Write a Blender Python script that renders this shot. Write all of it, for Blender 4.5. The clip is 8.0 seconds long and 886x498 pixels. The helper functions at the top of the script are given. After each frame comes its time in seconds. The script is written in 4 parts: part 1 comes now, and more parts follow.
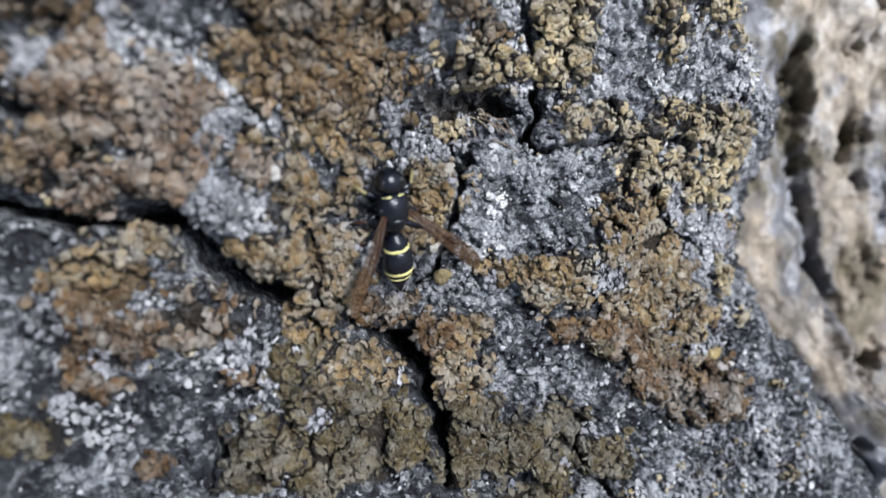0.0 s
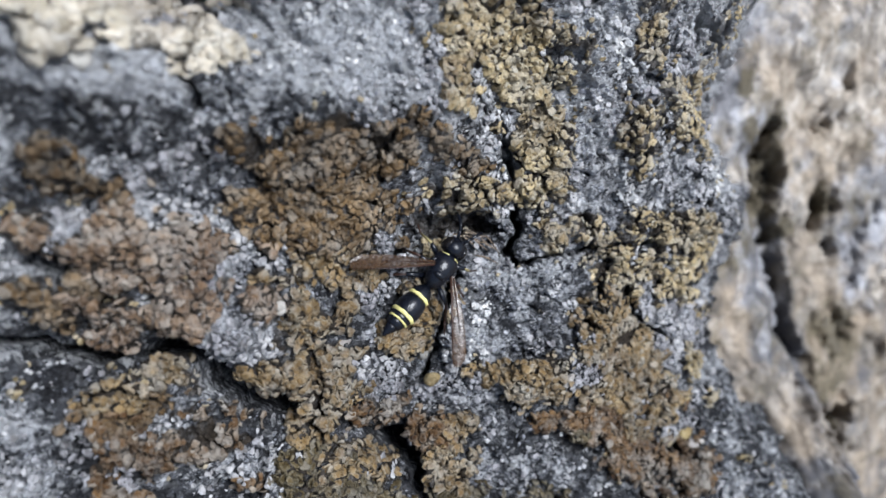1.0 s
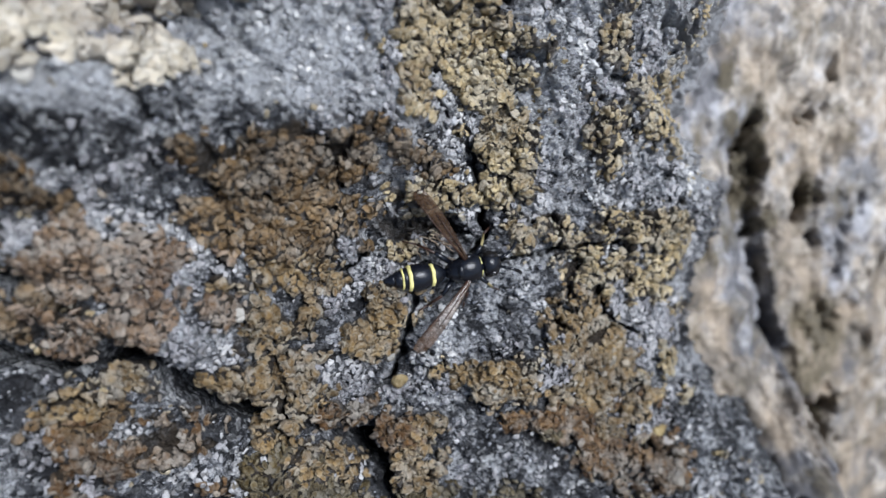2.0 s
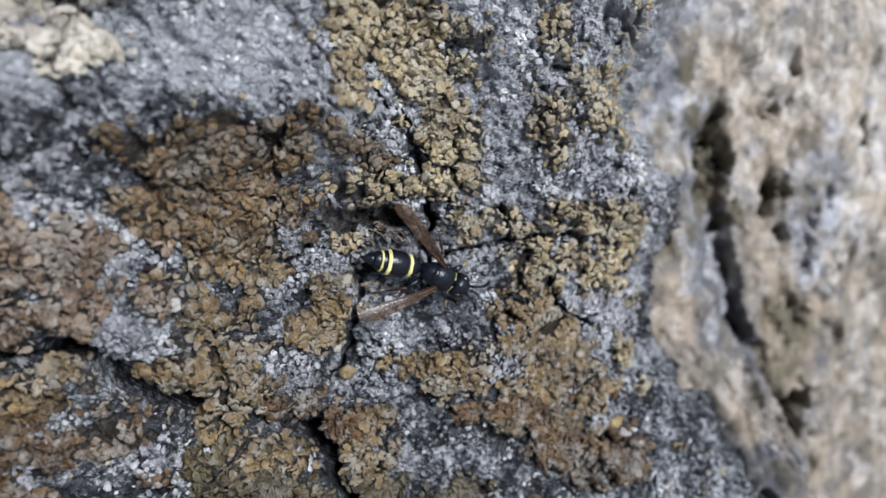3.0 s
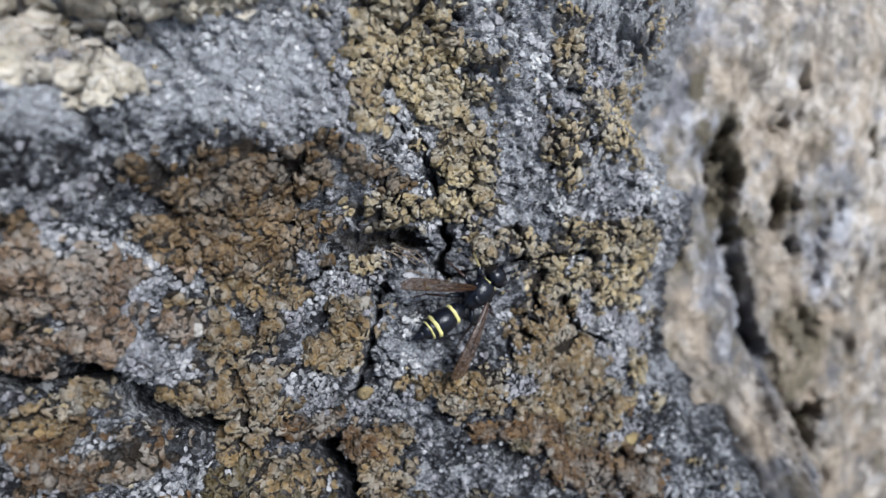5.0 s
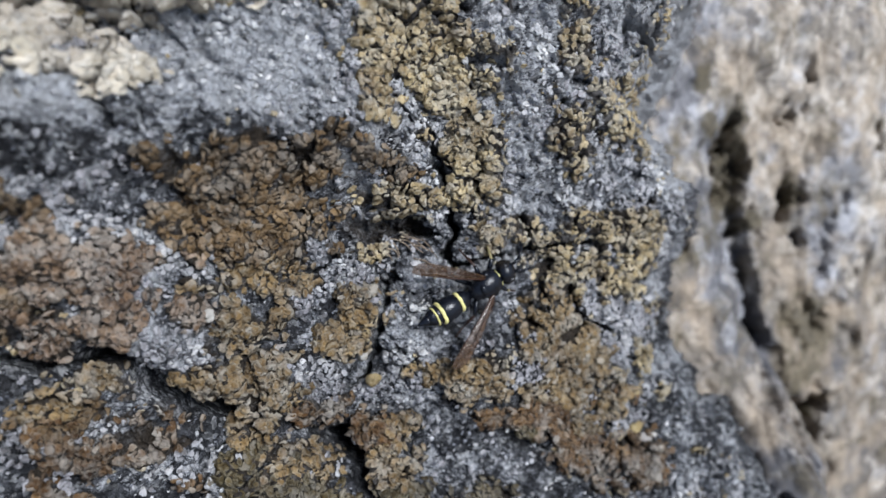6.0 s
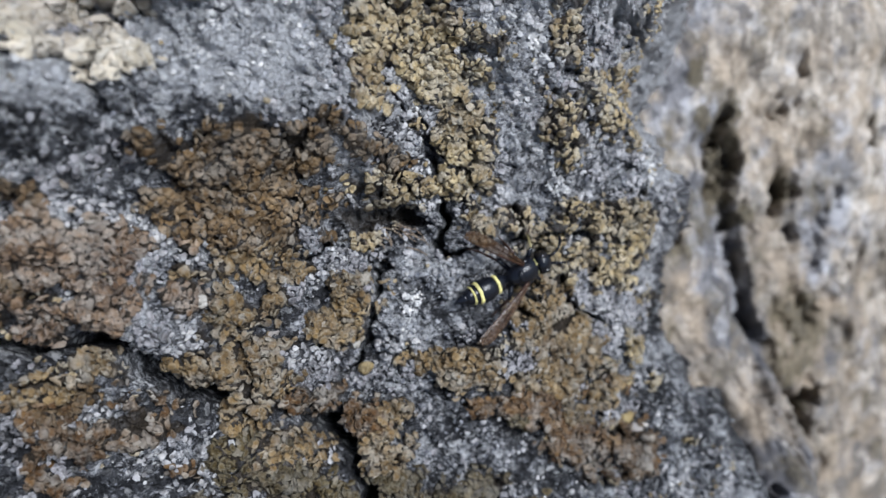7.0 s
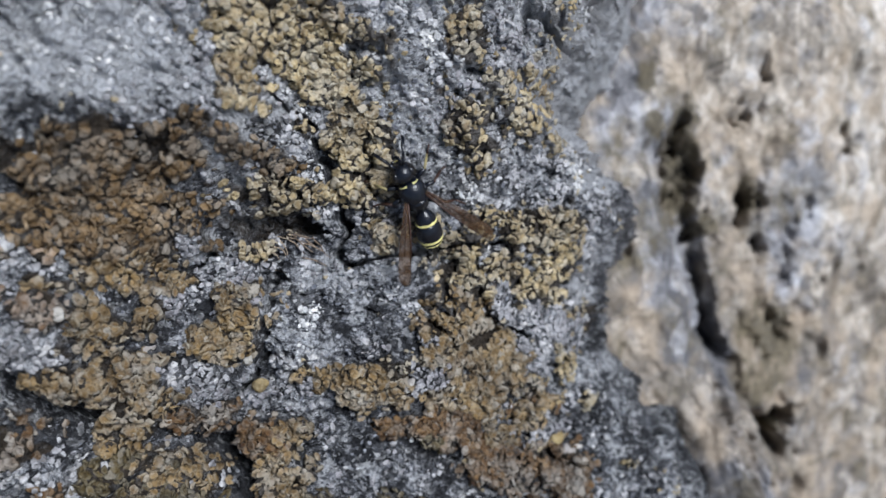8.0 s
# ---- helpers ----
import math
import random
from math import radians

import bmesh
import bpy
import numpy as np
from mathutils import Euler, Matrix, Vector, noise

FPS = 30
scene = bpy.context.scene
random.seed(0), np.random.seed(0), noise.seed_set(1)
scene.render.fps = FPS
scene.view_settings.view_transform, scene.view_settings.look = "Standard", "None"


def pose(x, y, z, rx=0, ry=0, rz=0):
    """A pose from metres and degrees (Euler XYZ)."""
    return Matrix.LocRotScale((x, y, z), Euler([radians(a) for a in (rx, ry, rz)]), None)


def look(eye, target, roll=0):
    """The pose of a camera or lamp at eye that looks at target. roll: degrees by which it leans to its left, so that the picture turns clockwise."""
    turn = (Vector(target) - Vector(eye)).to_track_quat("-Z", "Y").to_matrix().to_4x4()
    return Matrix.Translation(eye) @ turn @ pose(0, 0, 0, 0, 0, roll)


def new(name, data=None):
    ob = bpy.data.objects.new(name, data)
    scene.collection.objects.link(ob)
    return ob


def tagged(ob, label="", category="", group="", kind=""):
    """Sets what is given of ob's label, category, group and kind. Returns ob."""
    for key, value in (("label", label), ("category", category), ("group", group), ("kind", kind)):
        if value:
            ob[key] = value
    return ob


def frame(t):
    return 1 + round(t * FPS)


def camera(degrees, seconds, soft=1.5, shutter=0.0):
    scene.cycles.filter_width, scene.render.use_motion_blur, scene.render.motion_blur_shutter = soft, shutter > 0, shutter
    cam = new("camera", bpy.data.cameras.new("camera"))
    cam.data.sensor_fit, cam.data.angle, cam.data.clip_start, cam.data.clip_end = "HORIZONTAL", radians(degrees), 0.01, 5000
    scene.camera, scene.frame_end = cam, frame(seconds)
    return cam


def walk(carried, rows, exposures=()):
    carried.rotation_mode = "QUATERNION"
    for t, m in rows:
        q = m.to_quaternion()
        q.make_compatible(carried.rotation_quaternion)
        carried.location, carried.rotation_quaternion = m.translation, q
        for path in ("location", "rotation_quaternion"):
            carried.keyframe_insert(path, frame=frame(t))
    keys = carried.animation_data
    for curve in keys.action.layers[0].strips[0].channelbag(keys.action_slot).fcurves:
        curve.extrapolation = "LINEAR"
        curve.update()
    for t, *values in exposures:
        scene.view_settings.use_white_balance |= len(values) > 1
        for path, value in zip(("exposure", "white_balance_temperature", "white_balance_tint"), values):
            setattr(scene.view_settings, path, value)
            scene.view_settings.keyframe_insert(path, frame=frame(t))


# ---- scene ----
cam = camera(52.8, 8.0, shutter=0.2)
# Unit of the plan: U metres. The plan's x runs along the stone, y into it, z up its face;
# ROOT leans the plan back, as the stone's face is seen from above.
U = 0.0085
LEAN_BACK = Matrix.Rotation(radians(-60), 4, "X")
ROOT = Matrix.Translation((0, 0, 0.24)) @ LEAN_BACK @ Matrix.Scale(U, 4) @ Matrix.Translation((-1, -10, -22.5))


def seat(m):
    """A pose of the plan, carried into the world."""
    return Matrix.Translation(ROOT @ m.translation) @ (LEAN_BACK.to_3x3() @ m.to_3x3()).to_4x4()


PATH = [
    (0, (0.484, 0.288, 21.897), (0.369, 2.285, 21.904), 0.2),
    (0.5, (0.431, -0.088, 22.625), (0.321, 1.908, 22.651), 0.1),
    (1, (0.598, -0.611, 22.984), (0.494, 1.386, 23.011), 0.1),
    (1.5, (0.725, -0.691, 23.321), (0.617, 1.306, 23.345), -0.2),
    (1.7, (0.849, -0.61, 23.25), (0.738, 1.387, 23.239), -0.2),
    (3, (1.639, -0.588, 23.018), (1.525, 1.408, 23.022), -0.8),
    (3.5, (1.976, -0.453, 22.692), (1.862, 1.544, 22.698), -1.3),
    (4, (1.804, -0.504, 22.422), (1.68, 1.492, 22.44), -1.6),
    (4.5, (1.386, -0.448, 22.833), (1.265, 1.548, 22.852), -1.2),
    (5, (1.535, -0.696, 23.17), (1.407, 1.3, 23.192), -1.2),
    (5.2, (1.535, -0.742, 22.99), (1.4, 1.253, 23.013), -1.3),
    (6.5, (1.537, -0.862, 23.14), (1.392, 1.133, 23.147), -1.0),
    (7, (1.602, -0.898, 22.962), (1.464, 1.097, 22.974), -1.0),
    (7.5, (2.346, -0.5, 22.978), (2.201, 1.495, 22.982), -1.2),
    (8, (2.907, -0.18, 22.938), (2.722, 1.811, 22.976), -0.8),
]
walk(cam, [(t, seat(look(eye, target, roll))) for t, eye, target, roll in PATH], [(0, 0.79, 5850, 10), (1.5, 0.56, 5850, 10), (4, 0.51, 5850, 10), (8, 0.42, 5850, 10)])
cam.data.dof.use_dof = True
cam.data.dof.focus_distance = 9.5 * U
cam.data.dof.aperture_fstop = 30.0

# ---- world and light: an overcast sky ----
SUN_ELEVATION, SUN_AZIMUTH = 59.0, 72.0
world = bpy.data.worlds.new("overcast_sky")
scene.world = world
world.use_nodes = True
wn = world.node_tree
wn.nodes.clear()
sky = wn.nodes.new("ShaderNodeTexSky")
sky.sky_type = "NISHITA"
sky.sun_disc = False
sky.sun_elevation = radians(SUN_ELEVATION)
sky.sun_rotation = radians(180 - SUN_AZIMUTH)
sky.dust_density = 1.5
pale = wn.nodes.new("ShaderNodeHueSaturation")
pale.inputs["Saturation"].default_value = 0.75
back = wn.nodes.new("ShaderNodeBackground")
back.inputs["Strength"].default_value = 0.088
wout = wn.nodes.new("ShaderNodeOutputWorld")
wn.links.new(sky.outputs["Color"], pale.inputs["Color"])
wn.links.new(pale.outputs["Color"], back.inputs["Color"])
wn.links.new(back.outputs["Background"], wout.inputs["Surface"])

sun_data = bpy.data.lights.new("sun", "SUN")
sun_data.energy = 3.5
sun_data.angle = radians(24)
sun_data.color = (1.0, 0.985, 0.96)
sun = new("sun", sun_data)
el, az = radians(SUN_ELEVATION), radians(SUN_AZIMUTH)
sun.matrix_world = look((math.sin(az) * math.cos(el) * 3, -math.cos(az) * math.cos(el) * 3, math.sin(el) * 3), (0, 0, 0))


# ---- materials ----
def material(name):
    m = bpy.data.materials.new(name)
    m.use_nodes = True
    nt = m.node_tree
    bsdf = nt.nodes["Principled BSDF"]
    return m, nt, bsdf


def node(nt, kind, **sets):
    n = nt.nodes.new(kind)
    for key, value in sets.items():
        n.inputs[key.replace("_", " ")].default_value = value
    return n


def plan_coords(nt, scale=1.0):
    """Object coordinates in the plan's units."""
    tc = nt.nodes.new("ShaderNodeTexCoord")
    mp = nt.nodes.new("ShaderNodeMapping")
    k = scale / U
    mp.inputs["Scale"].default_value = (k, k, k)
    nt.links.new(tc.outputs["Object"], mp.inputs["Vector"])
    return mp.outputs["Vector"]


def ramp(nt, fac, stops):
    r = nt.nodes.new("ShaderNodeValToRGB")
    els = r.color_ramp.elements
    els[0].position, els[0].color = stops[0][0], (*stops[0][1], 1)
    els[1].position, els[1].color = stops[-1][0], (*stops[-1][1], 1)
    for p, c in stops[1:-1]:
        e = els.new(p)
        e.color = (*c, 1)
    nt.links.new(fac, r.inputs["Fac"])
    return r.outputs["Color"]


def blend(nt, fac, a, b, mode="MIX"):
    m = nt.nodes.new("ShaderNodeMix")
    m.data_type, m.blend_type = "RGBA", mode
    for slot, value in ((0, fac), (6, a), (7, b)):
        if hasattr(value, "is_linked"):
            nt.links.new(value, m.inputs[slot])
        else:
            m.inputs[slot].default_value = value if slot == 0 else (*value, 1)
    return m.outputs[2]


def maths(nt, op, a, b=0.0, clamp=False):
    m = nt.nodes.new("ShaderNodeMath")
    m.operation, m.use_clamp = op, clamp
    for slot, value in ((0, a), (1, b)):
        if hasattr(value, "is_linked"):
            nt.links.new(value, m.inputs[slot])
        else:
            m.inputs[slot].default_value = value
    return m.outputs[0]


def fractal(nt, vec, scale, detail=4.0, rough=0.6, out="Fac"):
    n = node(nt, "ShaderNodeTexNoise", Scale=scale, Detail=detail, Roughness=rough)
    nt.links.new(vec, n.inputs["Vector"])
    return n.outputs[out]


def bumped(nt, bsdf, height, metres, strength=1.0):
    b = node(nt, "ShaderNodeBump", Strength=strength, Distance=metres)
    nt.links.new(height, b.inputs["Height"])
    nt.links.new(b.outputs["Normal"], bsdf.inputs["Normal"])


def stone_material(name, dark, mid, light, stain, grain=1.0, contrast=1.5, flecked=0.75, relief=1.0):
    """Weathered stone: a grey ground with pale mineral grains, darker pores, and brown staining by attribute, which
    also paints shade between scales.
    """
    m, nt, bsdf = material(name)
    vec = plan_coords(nt)
    tone = nt.nodes.new("ShaderNodeAttribute")
    tone.attribute_name = "tone"
    stained_shaded = nt.nodes.new("ShaderNodeAttribute")
    stained_shaded.attribute_name = "stain"
    fine = fractal(nt, vec, 10.0 * grain, 6.0, 0.75)
    coarse = fractal(nt, vec, 2.6 * grain, 4.0, 0.6)
    long = nt.nodes.new("ShaderNodeMapping")
    long.inputs["Scale"].default_value = (4.0, 13.0, 15.0)
    long.inputs["Rotation"].default_value = (0.0, radians(18), 0.0)
    nt.links.new(vec, long.inputs["Vector"])
    streak = node(nt, "ShaderNodeTexNoise", Scale=1.0 * grain, Detail=5.0, Roughness=0.7, Distortion=1.4)
    nt.links.new(long.outputs["Vector"], streak.inputs["Vector"])
    f = maths(nt, "ADD", maths(nt, "MULTIPLY", fine, 1.05), maths(nt, "MULTIPLY", coarse, 0.8))
    f = maths(nt, "ADD", f, maths(nt, "MULTIPLY", streak.outputs["Fac"], 1.15))
    f = maths(nt, "SUBTRACT", f, 0.40)
    f = maths(nt, "ADD", f, maths(nt, "MULTIPLY", tone.outputs["Fac"], 0.5))
    f = maths(nt, "ADD", maths(nt, "MULTIPLY", maths(nt, "SUBTRACT", f, 1.33), contrast), 0.48, True)
    bent = nt.nodes.new("ShaderNodeVectorMath")
    bent.operation = "MULTIPLY_ADD"
    bent.inputs[1].default_value = (0.14, 0.14, 0.14)
    nt.links.new(fractal(nt, vec, 13.0, 3.0, 0.6, "Color"), bent.inputs[0])
    nt.links.new(vec, bent.inputs[2])
    cells = nt.nodes.new("ShaderNodeTexVoronoi")
    cells.inputs["Scale"].default_value = 14.0 * grain
    nt.links.new(bent.outputs["Vector"], cells.inputs["Vector"])
    shade = node(nt, "ShaderNodeSeparateColor")
    nt.links.new(cells.outputs["Color"], shade.inputs["Color"])
    f = maths(nt, "ADD", f, maths(nt, "MULTIPLY", maths(nt, "SUBTRACT", shade.outputs["Green"], 0.5), 0.42), True)
    joints = nt.nodes.new("ShaderNodeTexVoronoi")
    joints.feature = "DISTANCE_TO_EDGE"
    joints.inputs["Scale"].default_value = 9.0 * grain
    nt.links.new(bent.outputs["Vector"], joints.inputs["Vector"])
    blotch = nt.nodes.new("ShaderNodeTexVoronoi")
    blotch.inputs["Scale"].default_value = 5.5 * grain
    nt.links.new(bent.outputs["Vector"], blotch.inputs["Vector"])
    patchy = node(nt, "ShaderNodeSeparateColor")
    nt.links.new(blotch.outputs["Color"], patchy.inputs["Color"])
    f = maths(nt, "ADD", f, maths(nt, "MULTIPLY", maths(nt, "SUBTRACT", patchy.outputs["Red"], 0.5), 0.46), True)
    pores = ramp(nt, joints.outputs["Distance"], [(0.0, (0.45, 0.45, 0.45)), (0.10, (1, 1, 1))])
    ground = blend(nt, 0.8, ramp(nt, f, [(0.0, dark), (0.42, mid), (0.85, light)]), pores, "MULTIPLY")
    speck = ramp(nt, cells.outputs["Color"], [(0.62, (0, 0, 0)), (0.8, (1, 1, 1))])
    where = ramp(nt, fractal(nt, vec, 3.4, 3.0), [(0.40, (0, 0, 0)), (0.62, (1, 1, 1))])
    flecks = maths(nt, "MULTIPLY", maths(nt, "MULTIPLY", speck, where), flecked)
    ground = blend(nt, flecks, ground, (0.80, 0.80, 0.79))
    brown = ramp(nt, fractal(nt, vec, 9.0, 4.0), [(0.3, stain[0]), (0.7, stain[1])])
    ground = blend(nt, maths(nt, "MULTIPLY", stained_shaded.outputs["Fac"], 0.85), ground, brown)
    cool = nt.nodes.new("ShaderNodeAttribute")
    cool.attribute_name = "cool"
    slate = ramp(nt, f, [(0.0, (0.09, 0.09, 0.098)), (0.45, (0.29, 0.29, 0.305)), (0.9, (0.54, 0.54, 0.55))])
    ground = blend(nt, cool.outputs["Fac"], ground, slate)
    moss = nt.nodes.new("ShaderNodeAttribute")
    moss.attribute_name = "moss"
    green = ramp(nt, fractal(nt, vec, 5.0, 4.0), [(0.3, (0.042, 0.037, 0.025)), (0.7, (0.15, 0.125, 0.082))])
    ground = blend(nt, moss.outputs["Fac"], ground, green)
    nt.links.new(ground, bsdf.inputs["Base Color"])
    bsdf.inputs["Roughness"].default_value = 0.95
    bsdf.inputs["Specular IOR Level"].default_value = 0.12
    rise = maths(nt, "ADD", maths(nt, "MULTIPLY", fractal(nt, vec, 26.0 * grain, 4.0, 0.7), 0.8), maths(nt, "MULTIPLY", cells.outputs["Distance"], -0.25))
    rise = maths(nt, "ADD", rise, maths(nt, "MULTIPLY", streak.outputs["Fac"], 1.6))
    rise = maths(nt, "ADD", rise, maths(nt, "MULTIPLY", maths(nt, "MINIMUM", joints.outputs["Distance"], 0.2), 2.5))
    bumped(nt, bsdf, rise, 0.0008, relief)
    return m


def flake_material(name, stops, rim, rusty=0.6):
    """Lichen scales: each scale has its own shade, a mottled face and a paler, powdery bloom."""
    m, nt, bsdf = material(name)
    geo = nt.nodes.new("ShaderNodeNewGeometry")
    wide = nt.nodes.new("ShaderNodeMapping")
    wide.inputs["Scale"].default_value = (1 / U, 1 / U, 1 / U)
    nt.links.new(geo.outputs["Position"], wide.inputs["Vector"])
    vec = wide.outputs["Vector"]
    info = nt.nodes.new("ShaderNodeObjectInfo")
    own = maths(nt, "FRACT", maths(nt, "ADD", geo.outputs["Random Per Island"], info.outputs["Random"]))
    own = maths(nt, "ADD", maths(nt, "MULTIPLY", own, 0.62), maths(nt, "SUBTRACT", maths(nt, "MULTIPLY", fractal(nt, vec, 2.2, 4.0, 0.6), 1.3), 0.52), True)
    n = len(stops)
    base = ramp(nt, own, [(i / (n - 1), c) for i, c in enumerate(stops)])
    mottle = ramp(nt, fractal(nt, vec, 1.1, 2.0), [(0.36, (0.62, 0.58, 0.59)), (0.50, (0.88, 0.85, 0.84)), (0.64, (1.08, 1.05, 1.01))])
    base = blend(nt, 1.0, base, mottle, "MULTIPLY")
    rust = ramp(nt, fractal(nt, vec, 1.9, 3.0, 0.65), [(0.56, (0, 0, 0)), (0.70, (1, 1, 1))])
    base = blend(nt, maths(nt, "MULTIPLY", rust, rusty), base, (0.165, 0.108, 0.062))
    ashen = ramp(nt, fractal(nt, vec, 2.7, 3.0, 0.65), [(0.48, (0, 0, 0)), (0.62, (1, 1, 1))])
    base = blend(nt, maths(nt, "MULTIPLY", ashen, 0.75 * rusty, True), base, (0.41, 0.395, 0.355))
    odd = maths(nt, "FRACT", maths(nt, "MULTIPLY", maths(nt, "ADD", geo.outputs["Random Per Island"], info.outputs["Random"]), 37.7))
    pale = ramp(nt, odd, [(0.89, (0, 0, 0)), (0.95, (1, 1, 1))])
    base = blend(nt, maths(nt, "MULTIPLY", pale, 0.85 * rusty), base, (0.47, 0.44, 0.38))
    bloom = ramp(nt, fractal(nt, vec, 22.0, 3.0), [(0.52, (0, 0, 0)), (0.74, (1, 1, 1))])
    base = blend(nt, maths(nt, "MULTIPLY", bloom, 0.32), base, rim)
    edge_of = nt.nodes.new("ShaderNodeAttribute")
    edge_of.attribute_name = "rim"
    worn = ramp(nt, fractal(nt, vec, 7.0, 3.0), [(0.35, (0.15, 0.15, 0.15)), (0.65, (0.75, 0.75, 0.75))])
    base = blend(nt, maths(nt, "MULTIPLY", maths(nt, "MULTIPLY", edge_of.outputs["Fac"], worn), 0.6), base, rim)
    nt.links.new(base, bsdf.inputs["Base Color"])
    bsdf.inputs["Roughness"].default_value = 0.82
    bsdf.inputs["Specular IOR Level"].default_value = 0.15
    lumps = maths(nt, "ADD", fractal(nt, vec, 30.0, 3.0), maths(nt, "MULTIPLY", fractal(nt, vec, 12.0, 4.0, 0.7), 1.5))
    bumped(nt, bsdf, lumps, 0.0006, 0.8)
    return m


# this very dark brown doubles as painted shade in the gaps between scales
STONE = stone_material("weathered_grey_stone", (0.050, 0.051, 0.056), (0.205, 0.210, 0.226), (0.70, 0.705, 0.72), ((0.028, 0.022, 0.016), (0.095, 0.072, 0.048)), 1.0, 2.45, 0.6)
BUFF_STONE = stone_material("buff_stone", (0.16, 0.14, 0.118), (0.40, 0.352, 0.292), (0.585, 0.535, 0.47), ((0.25, 0.195, 0.135), (0.43, 0.35, 0.26)), 0.24, 0.7, 0.1, 0.25)
FLAKES = {
    "tan": flake_material("tan_lichen", [(0.09, 0.058, 0.024), (0.152, 0.098, 0.038), (0.209, 0.136, 0.054), (0.277, 0.188, 0.08), (0.377, 0.296, 0.165)], (0.455, 0.426, 0.335)),
    "brown": flake_material("brown_lichen", [(0.07, 0.045, 0.027), (0.125, 0.077, 0.042), (0.19, 0.12, 0.066), (0.268, 0.178, 0.103), (0.419, 0.325, 0.227)], (0.423, 0.38, 0.329), 0.55),
    "umber": flake_material("umber_lichen", [(0.055, 0.035, 0.017), (0.095, 0.058, 0.024), (0.141, 0.088, 0.038), (0.197, 0.127, 0.058), (0.305, 0.22, 0.126)], (0.3, 0.26, 0.196), 0.38),
    "russet": flake_material("russet_lichen", [(0.032, 0.015, 0.01), (0.071, 0.036, 0.011), (0.111, 0.057, 0.02), (0.163, 0.093, 0.035), (0.259, 0.186, 0.112)], (0.315, 0.27, 0.21)),
    "olive": flake_material("olive_lichen", [(0.165, 0.13, 0.063), (0.272, 0.206, 0.099), (0.374, 0.288, 0.142), (0.502, 0.403, 0.223), (0.692, 0.579, 0.397)], (0.645, 0.603, 0.474)),
    # olive-brown lichen, its colour darkened further for shade low on the face
    "moss": flake_material("olive_brown_lichen", [(0.029, 0.021, 0.009), (0.05, 0.037, 0.013), (0.074, 0.052, 0.019), (0.104, 0.076, 0.031), (0.15, 0.126, 0.069)], (0.331, 0.302, 0.223), 0.32),
    "cream": flake_material("cream_lichen", [(0.349, 0.31, 0.233), (0.501, 0.45, 0.341), (0.63, 0.567, 0.448), (0.774, 0.697, 0.568)], (0.72, 0.71, 0.68), 0.0),
    "white": flake_material("white_crust_lichen", [(0.16, 0.155, 0.15), (0.248, 0.25, 0.259), (0.367, 0.368, 0.378), (0.493, 0.492, 0.494), (0.658, 0.657, 0.641)], (0.68, 0.68, 0.69), 0.0),
    "fleck": flake_material("white_fleck_lichen", [(0.33, 0.343, 0.359), (0.482, 0.495, 0.506), (0.644, 0.651, 0.651), (0.852, 0.848, 0.825)], (0.84, 0.83, 0.80), 0.0),
    "grey": flake_material("grey_grains", [(0.04, 0.044, 0.055), (0.12, 0.13, 0.155), (0.24, 0.255, 0.29), (0.46, 0.48, 0.51)], (0.56, 0.57, 0.58), 0.0),
}


# ---- noise for the stones ----
def lattice(ix, iz, seed):
    h = (ix * 374761393 + iz * 668265263 + seed * 1274126177) & 0x7FFFFFFF
    h = ((h ^ (h >> 13)) * 1274126177) & 0x7FFFFFFF
    return ((h ^ (h >> 16)) & 0xFFFF) / 65535.0


def value_noise(x, z, seed):
    fx, fz = np.floor(x), np.floor(z)
    ix, iz = fx.astype(np.int64), fz.astype(np.int64)
    u, v = x - fx, z - fz
    u, v = u * u * (3 - 2 * u), v * v * (3 - 2 * v)
    a = lattice(ix, iz, seed) * (1 - u) + lattice(ix + 1, iz, seed) * u
    b = lattice(ix, iz + 1, seed) * (1 - u) + lattice(ix + 1, iz + 1, seed) * u
    return 2 * (a * (1 - v) + b * v) - 1


def fbm(x, z, size, octaves, seed, gain=0.55):
    total, amp = np.zeros_like(x), 1.0
    for i in range(octaves):
        k = 2 ** i / size
        total += amp * value_noise(x * k + 17.3 * i, z * k - 9.1 * i, seed + i)
        amp *= gain
    return total


def cell_domes(x, z, size, seed):
    """Rounded grains packed side by side: 1 at a grain's middle, 0 and less in the joints."""
    x, z = x / size, z / size
    bx, bz = np.floor(x).astype(np.int64), np.floor(z).astype(np.int64)
    near = np.full_like(x, 9.0)
    for dx in (-1, 0, 1):
        for dz in (-1, 0, 1):
            cx, cz = bx + dx, bz + dz
            px, pz = cx + lattice(cx, cz, seed), cz + lattice(cx, cz, seed + 7)
            near = np.minimum(near, (px - x) ** 2 + (pz - z) ** 2)
    return 1 - near * 1.6


def cell_joints(x, z, size, seed):
    """How far each place lies from the joint between two grains, in grains."""
    x, z = x / size, z / size
    bx, bz = np.floor(x).astype(np.int64), np.floor(z).astype(np.int64)
    first, second = np.full_like(x, 9.0), np.full_like(x, 9.0)
    for dx in (-1, 0, 1):
        for dz in (-1, 0, 1):
            cx, cz = bx + dx, bz + dz
            d = np.hypot(cx + lattice(cx, cz, seed) - x, cz + lattice(cx, cz, seed + 7) - z)
            second = np.minimum(second, np.maximum(first, d))
            first = np.minimum(first, d)
    return second - first


